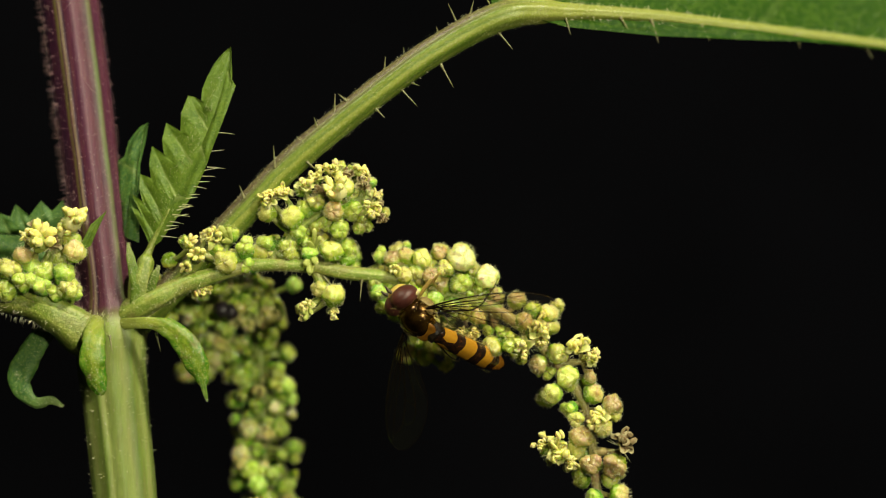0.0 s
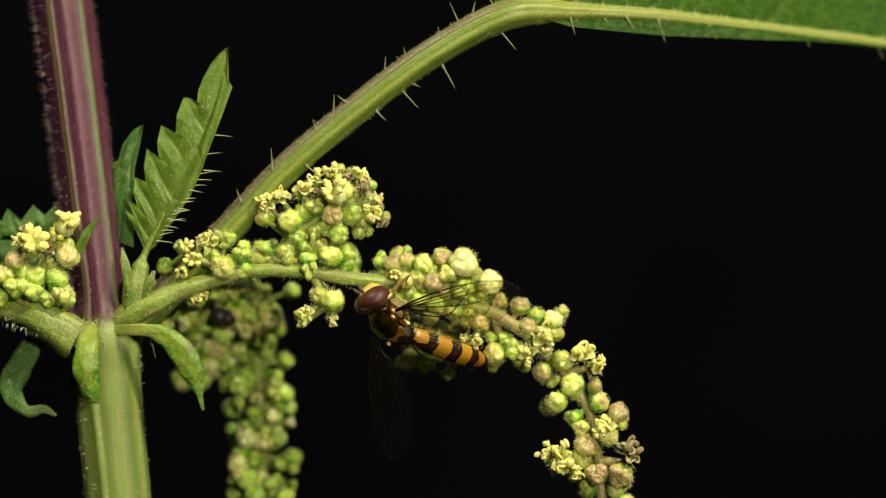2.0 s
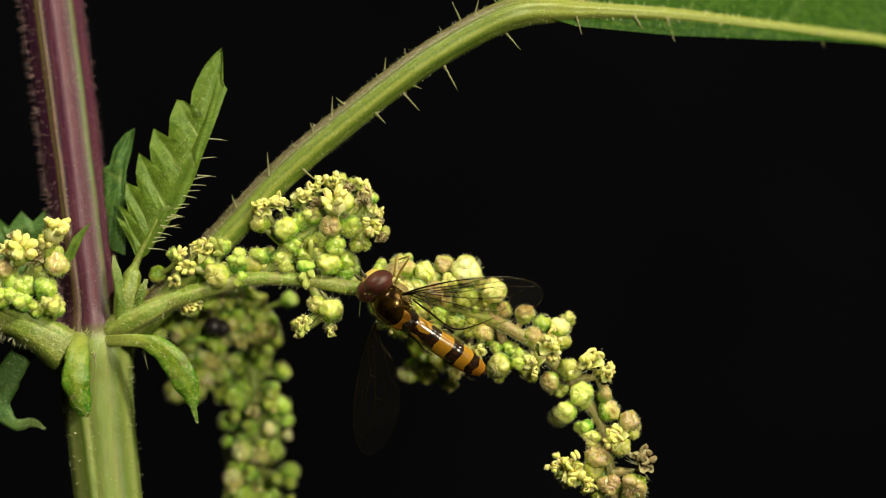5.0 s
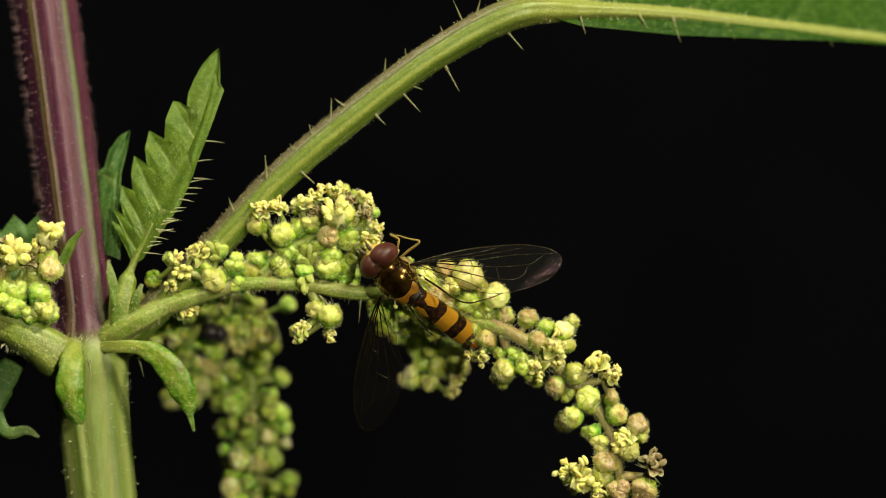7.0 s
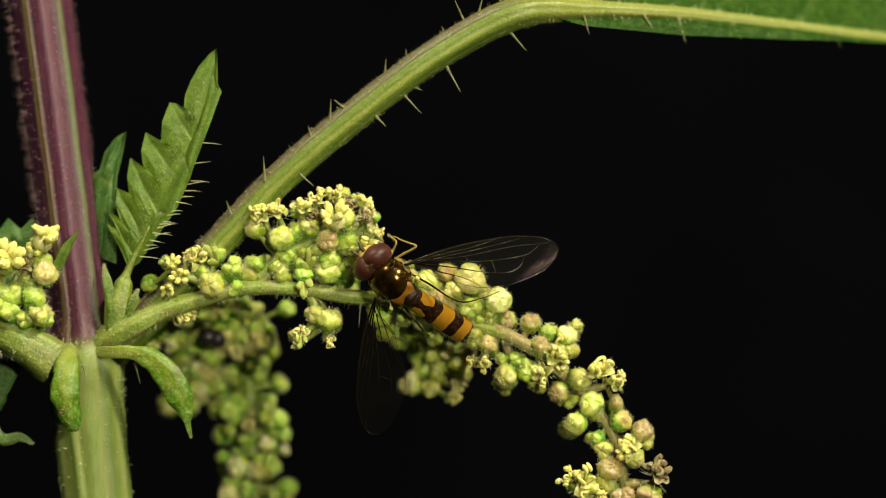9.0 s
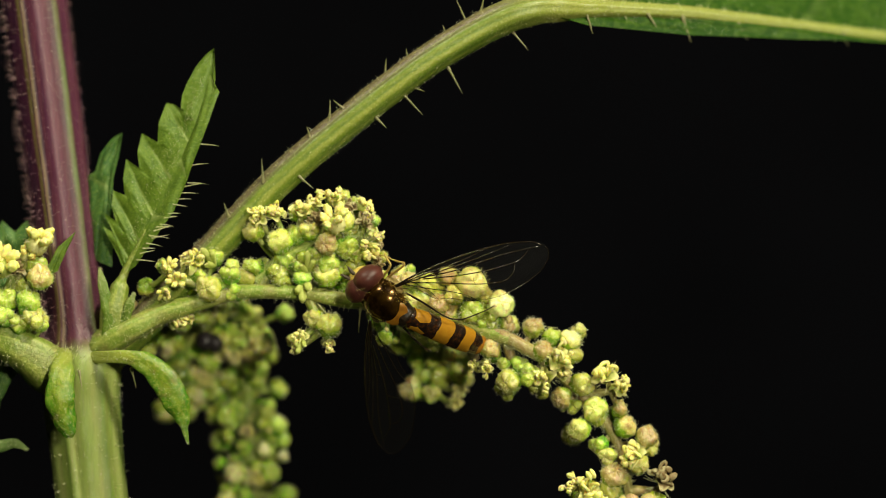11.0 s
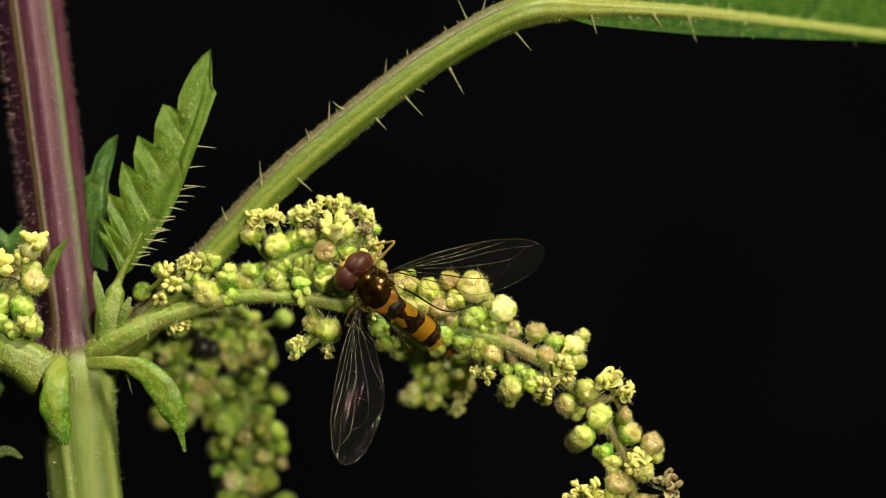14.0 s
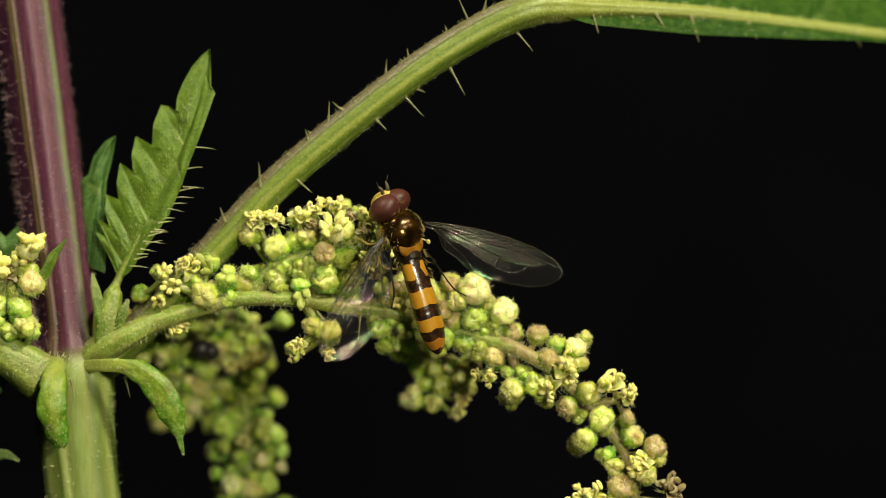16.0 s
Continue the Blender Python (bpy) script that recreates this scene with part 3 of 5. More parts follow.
LITTLE = [P(222, 420, 60), P(228, 360, 55), P(236, 300, 55), P(250, 250, 60), P(262, 219, 66)]
blade("little_leaf", rib_list(LITTLE, [(0, 205, 400, 70, 0.2), (0.3, 204, 340, 74, 0.3), (0.5, 208, 285, 72, 1), (0.6, 220, 278, 68, 0), (0.75, 228, 250, 68, 0.5), (0.9, 246, 226, 66, 0.4), (1, 263, 217, 66, 0)]),
      M["dark_leaf"], "small dark-green leaf behind the stem")
blade("leaf_half", rib_list(LITTLE, [(0, 246, 430, 52, 0.2), (0.3, 248, 370, 50, 0.3), (0.5, 247, 320, 50, 1), (0.7, 248, 290, 52, 0.3), (0.9, 259, 245, 62, 0.4), (1, 263, 217, 66, 0)]),
      M["dark_leaf"], "small dark-green leaf behind the stem")
blade("toothed_leaf", rib_list([P(120, 440, 70), P(80, 425, 74), P(30, 415, 80), P(-60, 410, 90)], [(0, 122, 400, 66, 0.2), (0.15, 112, 354, 70, 1), (0.24, 92, 374, 74, 0), (0.36, 72, 356, 74, 1),
      (0.46, 52, 382, 76, 0), (0.55, 28, 362, 78, 1), (0.62, 18, 384, 80, 0), (0.72, 0, 378, 82, 1), (0.8, -20, 396, 86, 0), (1, -60, 380, 90, 0.5)]),
      M["dark_leaf"], "toothed green leaf behind the flower cluster")
blade("leaf_half", rib_list([P(120, 440, 70), P(80, 425, 74), P(30, 415, 80), P(-60, 410, 90)], [(0, 130, 462, 66, 0.2), (0.3, 86, 470, 66, 1), (0.5, 40, 462, 70, 0.2), (1, -60, 450, 90, 0.5)]),
      M["dark_leaf"], "toothed green leaf behind the flower cluster")
# narrow bract against the stem
blade("bract", rib_list([P(150, 440, -20), P(168, 402, -20), P(188, 374, -16)], [(0, 144, 430, -22, 0.2), (0.5, 160, 398, -22, 0.6), (1, 189, 373, -16, 0)]), M["young"], "narrow green bract", puff=2)
blade("bract", rib_list([P(150, 440, -20), P(168, 402, -20), P(188, 374, -16)], [(0, 160, 436, -16, 0.2), (0.5, 174, 404, -16, 0.6), (1, 189, 373, -16, 0)]), M["young"], "narrow green bract", puff=2)

# large leaf: one half stands up behind the midrib, the other shows its edge below
top, low = [], []
for i in range(15):
    f = i / 14
    a = 905 + f * 1150
    tooth = i % 2
    top.append((f * 0.62 + 0.38, a - 60 + 40 * tooth, -300 + 60 * abs(f - 0.5) - 60 * tooth, 430 + f * 300 + 40 * tooth, tooth))
    low.append((f * 0.62 + 0.38, a + 15, [24, 47, 56, 63, 67, 70, 73, 78, 90, 106, 124, 142, 160, 176, 176][i] + tooth, -6 + f * 350, tooth))
MID = [p + Vector((0, 2 * U, 0)) for p in PET[10:]]
big = blade("large_leaf", rib_list(MID, [(max(0, (f - 0.38) / 0.62 * 0.94 + 0.06), a, b, d, v) for f, a, b, d, v in top]), M["leaf"], "large dark-green nettle leaf blade", nu=24, nv=6, puff=16)
blade("leaf_half", rib_list(MID, [(max(0, (f - 0.38) / 0.62 * 0.94 + 0.06), a, b, d, v) for f, a, b, d, v in low]), M["leaf"], "underside of the large nettle leaf", nu=10, nv=6, puff=3)


# ---- stipules: thick drooping straps ----
def strap(name, pts, halves, material, label, flat=0.35):
    s = Shape().tube(pts, [h * U for h in halves], 36, 3, 0.06, 14, flat=flat, rough=0.30)
    ob = part(name, s, material, plant, label)
    cp = along(pts, [h * U * 0.6 for h in halves], 160, 8, (0.3, 0.7), 5, 0.3, int(halves[1] * 7))
    part("stipule_hairs", cp, M["fuzz"], ob)["kind"] = "stuff"
    return ob


strap("stipule", [P(178, 556, 40), P(168, 578, -16), P(166, 606, -46), P(163, 640, -52), P(170, 670, -50), P(178, 690, -48), P(182, 700, -46)], (14, 17, 21, 24, 20, 12, 3), M["stipule"], "drooping yellow-green stipule in front of the stem", 0.5)
strap("stipule", [P(206, 574, 20), P(236, 571, -14), P(268, 571, -26), P(300, 580, -28), P(328, 606, -26), P(348, 641, -24), P(358, 669, -22), P(361, 689, -22), P(367, 711, -22)],
      (8, 9, 11, 17, 23, 20, 12, 5, 1.2), M["stipule"], "pointed yellow-green stipule arching down", 0.4)
strap("stipule", [P(96, 578, 40), P(66, 606, 44), P(42, 650, 46), P(38, 686, 44), P(62, 712, 40), P(90, 708, 38), P(112, 720, 36)], (12, 18, 22, 17, 9, 7, 2), M["dark_leaf"], "dark green curled stipule", 0.25)
strap("bract", [P(243, 540, 0), P(240, 500, -4), P(232, 462, 4), P(226, 430, 14)], (12, 11, 7, 1.5), M["young"], "narrow green bract in the axil", 0.3)
strap("bract", [P(262, 530, 0), P(272, 495, -6), P(282, 470, -4)], (8, 8, 2), M["young"], "narrow green bract in the axil", 0.3)


def frill(a, b, d, lean, size):
    """A pale bract of three curled, uneven lobes."""
    s = Shape()
    for k, (turn, long) in enumerate(((-0.38, 0.72), (0.05, 1.05), (0.75, 0.5))):
        c, e = math.cos(lean + turn), math.sin(lean + turn)
        pts = [P(a, b, d), P(a + c * size * 0.4 * long, b - e * size * 0.4 * long, d - 7), P(a + c * size * 0.8 * long, b - e * size * 0.8 * long, d - 12),
               P(a + c * size * long + 3 * turn, b - e * size * long, d - 5 - 4 * k)]
        s.tube(pts, [q * size * U for q in (0.09, 0.15, 0.16, 0.05)], 14, 2, 0.22, 7, flat=0.42, rough=0.8)
    return part("bract", s, M["tepal"], plant, "pale curled bract on the raceme")


frill(551, 452, -12, -1.7, 34)
frill(556, 440, -8, 1.5, 34)
frill(410, 428, -2, 2.2, 34)
frill(548, 545, -8, -2.0, 24)
for a, b, d, tilt in ((195, 600, -34, 0), (262, 596, -10, 0.4)):
    sting(a + 40 * tilt, b, a + 46 * tilt + 4, b + 26, d, 1.6, node)


# ---- buds and flowers, shared shapes ----
def bud_mesh(kind, seed, fuzz=220):
    r = random.Random(seed)
    s = Shape()
    sq, tw = r.uniform(0.88, 1.08), r.uniform(0, 3)
    off = Vector((seed * 0.37, seed * 0.11, 0))

    def form(q, th, ph):
        groove = abs(math.sin(2 * ph + tw)) ** 0.35
        top = max(0.0, q.z)
        dent = 1 - 0.16 * top * (1 - groove) - 0.22 * max(0.0, q.z - 0.72) * 3.2
        return 0.98 * dent * (1 + 0.24 * noise.noise(q * 1.4 + off) + 0.13 * noise.noise(q * 3.5 + off) + 0.05 * noise.noise(q * 8 + off))
    R = 20 * U
    lobes = [((0, 0, 0), 1.0)]
    if seed % 3 == 1:
        turn = r.uniform(0, 6.28)
        lobes = [((0, 0, -0.15), 0.82)] + [((math.cos(turn + k * 6.28 / n_lobes) * 0.42, math.sin(turn + k * 6.28 / n_lobes) * 0.42, r.uniform(0.1, 0.45)), r.uniform(0.48, 0.64))
                                            for n_lobes in (r.choice((2, 3, 3, 4)),) for k in range(n_lobes)]
    for c, k in lobes:
        off = Vector((seed * 0.37 + c[0] * 5, seed * 0.11 + c[1] * 5, 0))
        s.ball([q * R for q in c], (R * k, R * k, R * k * sq), *((30, 20) if k == 1.0 else (20, 14)), form)
    n_skin = len(s.f)
    for _ in range(fuzz):
        c, k = r.choice(lobes)
        q = Vector((r.gauss(0, 1), r.gauss(0, 1), r.gauss(0.15, 1))).normalized()
        s.hair((Vector(c) + Vector((q.x, q.y, q.z * sq)) * k * 0.96) * R, q + Vector((r.uniform(-.7, .7), r.uniform(-.7, .7), r.uniform(-.5, .8))) * 0.9, r.uniform(3.0, 7.4) * U, 0.31 * U, Vector((r.uniform(-1.5, 1.5), r.uniform(-1.5, 1.5), r.uniform(-1.5, 1.5))) * U)
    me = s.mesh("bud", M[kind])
    me.materials.append(M["fuzz"])
    idx = [0] * n_skin + [1] * (len(me.polygons) - n_skin)
    me.polygons.foreach_set("material_index", idx)
    return me


def flower_mesh(seed, dry=False):
    """Open male flower: four cupped tepals and curled stamens with two-lobed anthers."""
    r = random.Random(seed)
    s = Shape()
    R = 20 * U
    for k in range(5 if dry else 4):
        a = k * 1.571 + r.uniform(-.35, .35)
        open_out, curl, wide, long = r.uniform(0.1, 0.7), r.uniform(0.6, 1.6), r.uniform(0.36, 0.5), r.uniform(0.62, 0.9)
        turn = Matrix.Rotation(a, 3, "Z")
        for layer in (0, 1):
            rows, uvs = [], []
            for m in range(8):
                f = m / 7
                bow = open_out + curl * f * f
                w = wide * math.sin(math.pi * (0.12 + 0.80 * f)) ** 0.7
                row, uv = [], []
                for n in range(7):
                    g = n / 3 - 1
                    ruffle = 0.26 * f * noise.noise(Vector((g * 2 + seed, f * 3, k * 3.3)))
                    p = Vector((math.sin(bow) * f * long + 0.06 - 0.30 * g * g * w + ruffle - 0.045 * layer, g * w, math.cos(bow * 0.9) * f * long + 0.18 * g * g * w * f + ruffle))
                    row.append(turn @ p * R)
                    uv.append((n / 6, f))
                rows.append(row if layer else row[::-1])
                uvs.append(uv if layer else uv[::-1])
            s.grid(rows, uvs)
    n_tep = len(s.f)
    for k in range(r.choice((4, 5, 6))):
        a = k * 1.3 + 0.8 + r.uniform(-.4, .4)
        out = r.uniform(0.25, 0.65)
        c = Vector((math.cos(a) * out, math.sin(a) * out, r.uniform(0.5, 0.95))) * R
        turn = Euler((r.uniform(-1.5, 1.5), r.uniform(-1.5, 1.5), a)).to_matrix()
        w, span = r.uniform(0.20, 0.32) * R, r.uniform(2.8, 4.8)
        arc = [c + turn @ Vector((math.cos(span * m / 6) * w, math.sin(span * m / 6) * w, 0.10 * m * w)) for m in range(7)]
        s.tube([Vector((0, 0, 0.1 * R)), c * 0.55, arc[0]] + arc[1:], [q * R for q in (0.06, 0.07, 0.08, 0.10, 0.11, 0.10, 0.09, 0.08, 0.06)], 10, 2, 0.25, 3, flat=0.8, rough=0.6)
        for side in (-1, 1):
            s.ball(arc[-1] + turn @ Vector((0, side * 0.12 * R, 0.05 * R)), (0.19 * R, 0.14 * R, 0.27 * R), 12, 9, lambda q, th, ph: 1 + 0.3 * noise.noise(q * 2.2 + Vector((seed, 0, k))), turn)
    n_an = len(s.f) - n_tep
    for _ in range(24):
        q = Vector((r.gauss(0, 1), r.gauss(0, 1), r.gauss(0, .6))).normalized()
        s.hair(q * R * 0.5, q, r.uniform(8, 13) * U, 0.4 * U)
    me = s.mesh("flower", M["dry"] if dry else M["tepal"])
    me.materials.append(M["dry"] if dry else M["anther"])
    me.materials.append(M["fuzz"])
    me.polygons.foreach_set("material_index", [0] * n_tep + [1] * n_an + [2] * (len(me.polygons) - n_tep - n_an))
    return me


def anther_mesh(seed):
    """Spent male flower: a handful of swollen two-lobed anthers over small tepals."""
    r = random.Random(seed)
    s = Shape()
    R = 20 * U
    s.ball((0, 0, -0.1 * R), (0.55 * R, 0.55 * R, 0.45 * R), 16, 12, lambda q, th, ph: 1 + 0.25 * noise.noise(q * 2.5 + Vector((seed, 0, 0))))
    n_base = len(s.f)
    turn = r.uniform(0, 6.28)
    for k in range(6):
        a = turn + k * 1.05 + r.uniform(-.35, .35)
        tip = Euler((r.uniform(-.3, .3), r.uniform(0.5, 1.0), a), "XYZ").to_matrix()
        c = Vector((math.cos(a) * r.uniform(.42, .62), math.sin(a) * r.uniform(.32, .62), r.uniform(0.3, 0.75))) * R
        w, h = r.uniform(0.19, 0.27), r.uniform(0.28, 0.42)
        s.ball(c, (w * R, w * R * 1.1, h * R), 18, 14, lambda q, th, ph: (1 - 0.24 * math.exp(-(q.y / 0.22) ** 2) * max(0.0, q.x + 0.4)) * (1 + 0.34 * noise.noise(q * 2.0 + Vector((seed, k, 0))) + 0.10 * noise.noise(q * 6 + Vector((k, seed, 0)))), tip)
        s.tube([Vector((0, 0, 0)), c * 0.5, c], [0.10 * R, 0.09 * R, 0.09 * R], 8, 0, 0, 3)
    n_an = len(s.f) - n_base
    for _ in range(40):
        q = Vector((r.gauss(0, 1), r.gauss(0, 1), r.gauss(-.3, .5))).normalized()
        s.hair(q * R * 0.5, q, r.uniform(4, 8) * U, 0.4 * U)
    me = s.mesh("flower", M["tepal"])
    me.materials.append(M["anther"])
    me.materials.append(M["fuzz"])
    me.polygons.foreach_set("material_index", [0] * n_base + [1] * n_an + [2] * (len(me.polygons) - n_base - n_an))
    return me


BUDS = {k: [bud_mesh(k, 11 * i + ord(k)) for i in range(10)] for k in "gycph"}
FLOWERS = {"f": [flower_mesh(40 + i) for i in range(9)], "d": [flower_mesh(80 + i, True) for i in range(4)], "a": [anther_mesh(120 + i) for i in range(5)]}
# plain dark lump on the hanging raceme, its nature unknown
DARK = Shape().ball((0, 0, 0), (20 * U, 20 * U, 20 * U), 14, 10, lambda q, th, ph: 1 + 0.2 * noise.noise(q * 3)).mesh("withered_bud", M["dark"])


def nearest(path, p):
    best = min(range(len(path)), key=lambda i: (path[i] - p).length)
    return path[best]


def raceme(name, pts, radii, things, label, seed, material=None, origin=None, filler=0.0, fuzz=300, deep=0.0, twigs=()):
    """A flowering branch: stalk with short stalklets, and its buds and flowers as pieces."""
    r = random.Random(seed)
    o = origin or Vector()
    path, _ = curve(pts, radii, 12)
    twigs = [[P(*p) for p in twig] for twig in twigs]
    for twig in twigs:
        path += curve(twig, [1] * len(twig), 10)[0]
    extra = []
    for a, b, d, size, kind in things:
        if r.random() < filler:
            extra.append((a + r.uniform(-14, 14), b + r.uniform(-12, 12), d + r.uniform(14, 40) + deep, size * r.uniform(0.75, 1.0), r.choice("ggyy")))
            if r.random() < filler:
                extra.append((a + r.uniform(-20, 20), b + r.uniform(-18, 18), d + r.uniform(6, 26), size * r.uniform(0.4, 0.65), r.choice("gyyg")))
    everything = list(things) + extra
    s = Shape().tube(pts, [q * U for q in radii], 20, 5, 0.04, 12, rough=0.1)
    for twig in twigs:
        s.tube(twig, [9 * U] + [7.5 * U] * (len(twig) - 2) + [5 * U], 14, 5, 0.05, 8, rough=0.15)
    for a, b, d, size, kind in everything:
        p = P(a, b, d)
        root = nearest(path, p + Vector((0, 0, 6 * U)))
        if (root - p).length > 10 * U:
            s.tube([root, root.lerp(p, 0.5) + Vector((0, 4 * U, -4 * U)), p], [5.5 * U, 4.5 * U, 4.5 * U], 8, 0, 0, 4)
    ob = part(name, s, material or M["stalk"], plant, label, origin)
    part("stalk_hairs", along([p - o for p in pts], [q * U for q in radii], fuzz, 10, (0.05, 0.95), 8, 0.5, seed), M["fuzz"], ob)["kind"] = "stuff"
    for a, b, d, size, kind in everything:
        p = P(a, b, d)
        root = nearest(path, p)
        out = (p - root).normalized() if (p - root).length > 3 * U else Vector((0, -1, 0))
        out = (out * 0.75 + Vector((0, -0.55, 0.15)) + Vector((r.uniform(-.4, .4), r.uniform(-.4, .4), r.uniform(-.4, .4)))).normalized()
        mesh = DARK if kind == "k" else r.choice(BUDS[kind] if kind in BUDS else FLOWERS[kind])
        piece = new("bud" if kind in BUDS else "withered_bud" if kind == "k" else "flower", mesh)
        piece.parent = ob
        k = size / 20 * (1.4 if kind in "fa" else 1.3 if kind == "d" else 1.0)
        turn = out.to_track_quat("Z", "Y").to_matrix().to_4x4() @ Matrix.Rotation(r.uniform(0, 6.28), 4, "Z")
        piece.matrix_basis = Matrix.Translation(p - o) @ turn @ Matrix.Diagonal((k, k * r.uniform(0.9, 1.08), k * r.uniform(0.92, 1.1), 1))
    return ob


# main raceme: the arching stalk
MAIN = [P(200, 582, 80), P(230, 554, 26), P(272, 531, 4), P(330, 503, 0), P(395, 484, 0), P(455, 470, 0), P(540, 471, 0), P(620, 484, 0), P(690, 492, 6), P(790, 522, 10),
        P(870, 545, -6), P(925, 580, -8), P(975, 632, 8), P(1015, 682, 10), P(1038, 730, 12), P(1048, 790, 14), P(1056, 870, 14), P(1062, 960, 14), P(1064, 1040, 14)]
MAIN_R = (24, 23, 20, 16, 13, 12, 11.5, 12, 12, 11.5, 10.5, 9.5, 9, 8.5, 8, 8, 8, 7, 4)
TIP = [(953, 645, 0, 17, "p"), (987, 627, -8, 19, "y"), (973, 660, 4, 14, "g"), (1005, 667, -14, 21, "y"), (977, 697, -10, 20, "y"), (1027, 622, -6, 23, "f"),
       (1044, 640, -2, 15, "f"), (1043, 670, -4, 16, "p"), (1050, 697, -2, 19, "p"), (1008, 724, 2, 16, "g"), (1021, 742, -8, 17, "y"), (1083, 717, -6, 19, "p"),
       (1088, 733, 2, 16, "y"), (1062, 742, -14, 20, "f"), (1068, 758, -8, 16, "y"), (1028, 773, -10, 21, "p"), (985, 803, -8, 22, "f"), (972, 790, 0, 15, "f"), (1006, 818, -6, 14, "f")]
TIP2 = [(1020, 795, 0, 17, "y"), (1045, 823, -14, 20, "p"), (1088, 823, -10, 23, "p"), (1100, 793, 0, 22, "d"), (1030, 850, 2, 17, "g"), (1097, 876, -8, 19, "p"),
        (1080, 848, 4, 16, "y"), (1052, 880, 2, 16, "g"), (1040, 905, -6, 18, "y"), (1085, 915, 0, 18, "g"), (1060, 935, -8, 18, "p"), (1042, 960, 0, 17, "y"), (1078, 965, 0, 17, "g"), (1062, 1000, -4, 17, "y"), (1064, 1040, 0, 16, "g")]
MIDDLE = [(673, 453, 4, 16, "g"), (694, 458, 0, 16, "p"), (717, 452, 0, 16, "p"), (700, 476, -12, 10, "a"), (747, 458, -4, 18, "y"), (777, 449, 0, 15, "p"), (790, 477, -10, 18, "y"),
          (817, 456, -10, 24, "c"), (763, 490, -10, 18, "p"), (862, 491, -6, 22, "c"), (815, 502, -6, 19, "g"), (850, 516, 2, 16, "g"), (669, 517, 4, 16, "g"), (678, 543, 10, 15, "g"), (662, 500, 6, 15, "g"),
          (735, 482, -4, 16, "y"), (716, 488, -6, 16, "y"), (826, 551, 0, 18, "g"), (845, 559, -2, 16, "p"),
          (842, 588, -6, 12, "f"), (824, 586, 0, 9, "f"), (872, 522, 16, 14, "p"), (800, 540, 4, 18, "g")]
UNDER = [(770, 530, 6, 18, "g"), (740, 520, 4, 18, "y"), (684, 476, 12, 17, "y"), (706, 468, 10, 16, "p"), (732, 468, 12, 16, "p"), (762, 472, 10, 16, "y"), (800, 484, 12, 17, "g"), (722, 502, 8, 17, "g"), (690, 500, 14, 16, "g"),
         (745, 500, 8, 17, "y"), (782, 505, 8, 18, "p"), (835, 478, 12, 17, "y"), (838, 500, 8, 18, "g"), (832, 528, 6, 16, "g"), (800, 455, 8, 15, "y"), (710, 520, 10, 16, "g"), (760, 548, 12, 16, "g")]
MIDDLE2 = [(914, 532, -2, 17, "p"), (943, 549, 0, 15, "g"), (928, 570, -12, 20, "p"), (972, 556, -4, 18, "c"), (974, 576, 0, 16, "y"), (950, 590, -14, 20, "f"), (935, 613, -12, 16, "f"), (958, 608, -8, 13, "f"), (871, 615, -6, 20, "y"),
           (904, 606, -4, 20, "g"), (918, 626, 2, 18, "g"), (864, 586, 2, 10, "g"), (890, 590, 4, 16, "g")]
BASE = [(473, 432, 6, 20, "g"), (506, 438, 2, 22, "g"), (586, 443, -6, 20, "y"), (548, 448, -8, 15, "g"), (566, 512, -4, 15, "y"), (590, 523, -10, 20, "y"), (548, 540, -4, 12, "f"), (588, 548, -6, 11, "f"), (542, 556, 0, 9, "f"),
        (400, 464, -14, 20, "y"), (434, 441, -8, 20, "g"), (441, 470, -2, 16, "g"), (335, 432, -10, 12, "a"), (352, 452, -12, 15, "a"), (330, 470, -10, 12, "a"), (372, 430, -4, 14, "f"), (384, 446, -4, 14, "g"), (362, 424, 0, 10, "f"), (540, 425, 6, 20, "g"), (407, 414, 8, 17, "g"), (300, 462, 30, 15, "y"), (614, 440, 10, 18, "g"), (566, 428, 10, 18, "y"), (612, 458, 16, 16, "y"), (520, 452, 10, 15, "g"), (460, 448, 10, 17, "y"), (420, 456, 6, 16, "g"), (596, 424, 14, 17, "g"), (484, 450, 8, 14, "y")]
main = raceme("raceme", MAIN[:11] + [P(884, 551, -4)], MAIN_R[:11] + (9,), MIDDLE + UNDER + BASE, "arching nettle raceme of yellow-green buds and cream flowers", 5, filler=0.7, fuzz=700, twigs=(
    ((556, 474, 2), (566, 500, -2), (582, 530, -4)), ((440, 474, 2), (392, 462, -2), (352, 448, -6), (334, 440, -6)), ((480, 470, 4), (490, 446, 4), (525, 430, 6)), ((575, 474, 2), (585, 452, 0)),
    ((695, 492, 8), (715, 470, 8), (752, 464, 8)), ((785, 518, 10), (806, 490, 6), (818, 464, 4)), ((845, 536, 10), (860, 504, 6)), ((825, 532, 10), (842, 578, 4))))
# its drooping end, which lifts when the fly walks off it
BEND = P(845, 537, 9)
tip = raceme("raceme_tip", [P(845, 537, 4)] + MAIN[10:], (9.5,) + MAIN_R[10:], TIP + TIP2 + MIDDLE2, "drooping raceme end with round buds and cream flowers", 6, M["russet_stalk"], filler=0.5, fuzz=900, origin=BEND, twigs=(
    ((870, 546, 10), (882, 590, 8), (912, 614, 8)), ((1042, 770, 14), (1012, 792, 6), (985, 802, 2)), ((1036, 730, 14), (1075, 728, 6)), ((1050, 800, 14), (1090, 800, 6)), ((985, 645, 12), (1032, 640, 6))))
for row in ((578, 496, 604, 526), (640, 500, 637, 534)):
    sting(*row, -6, 1.4, main)
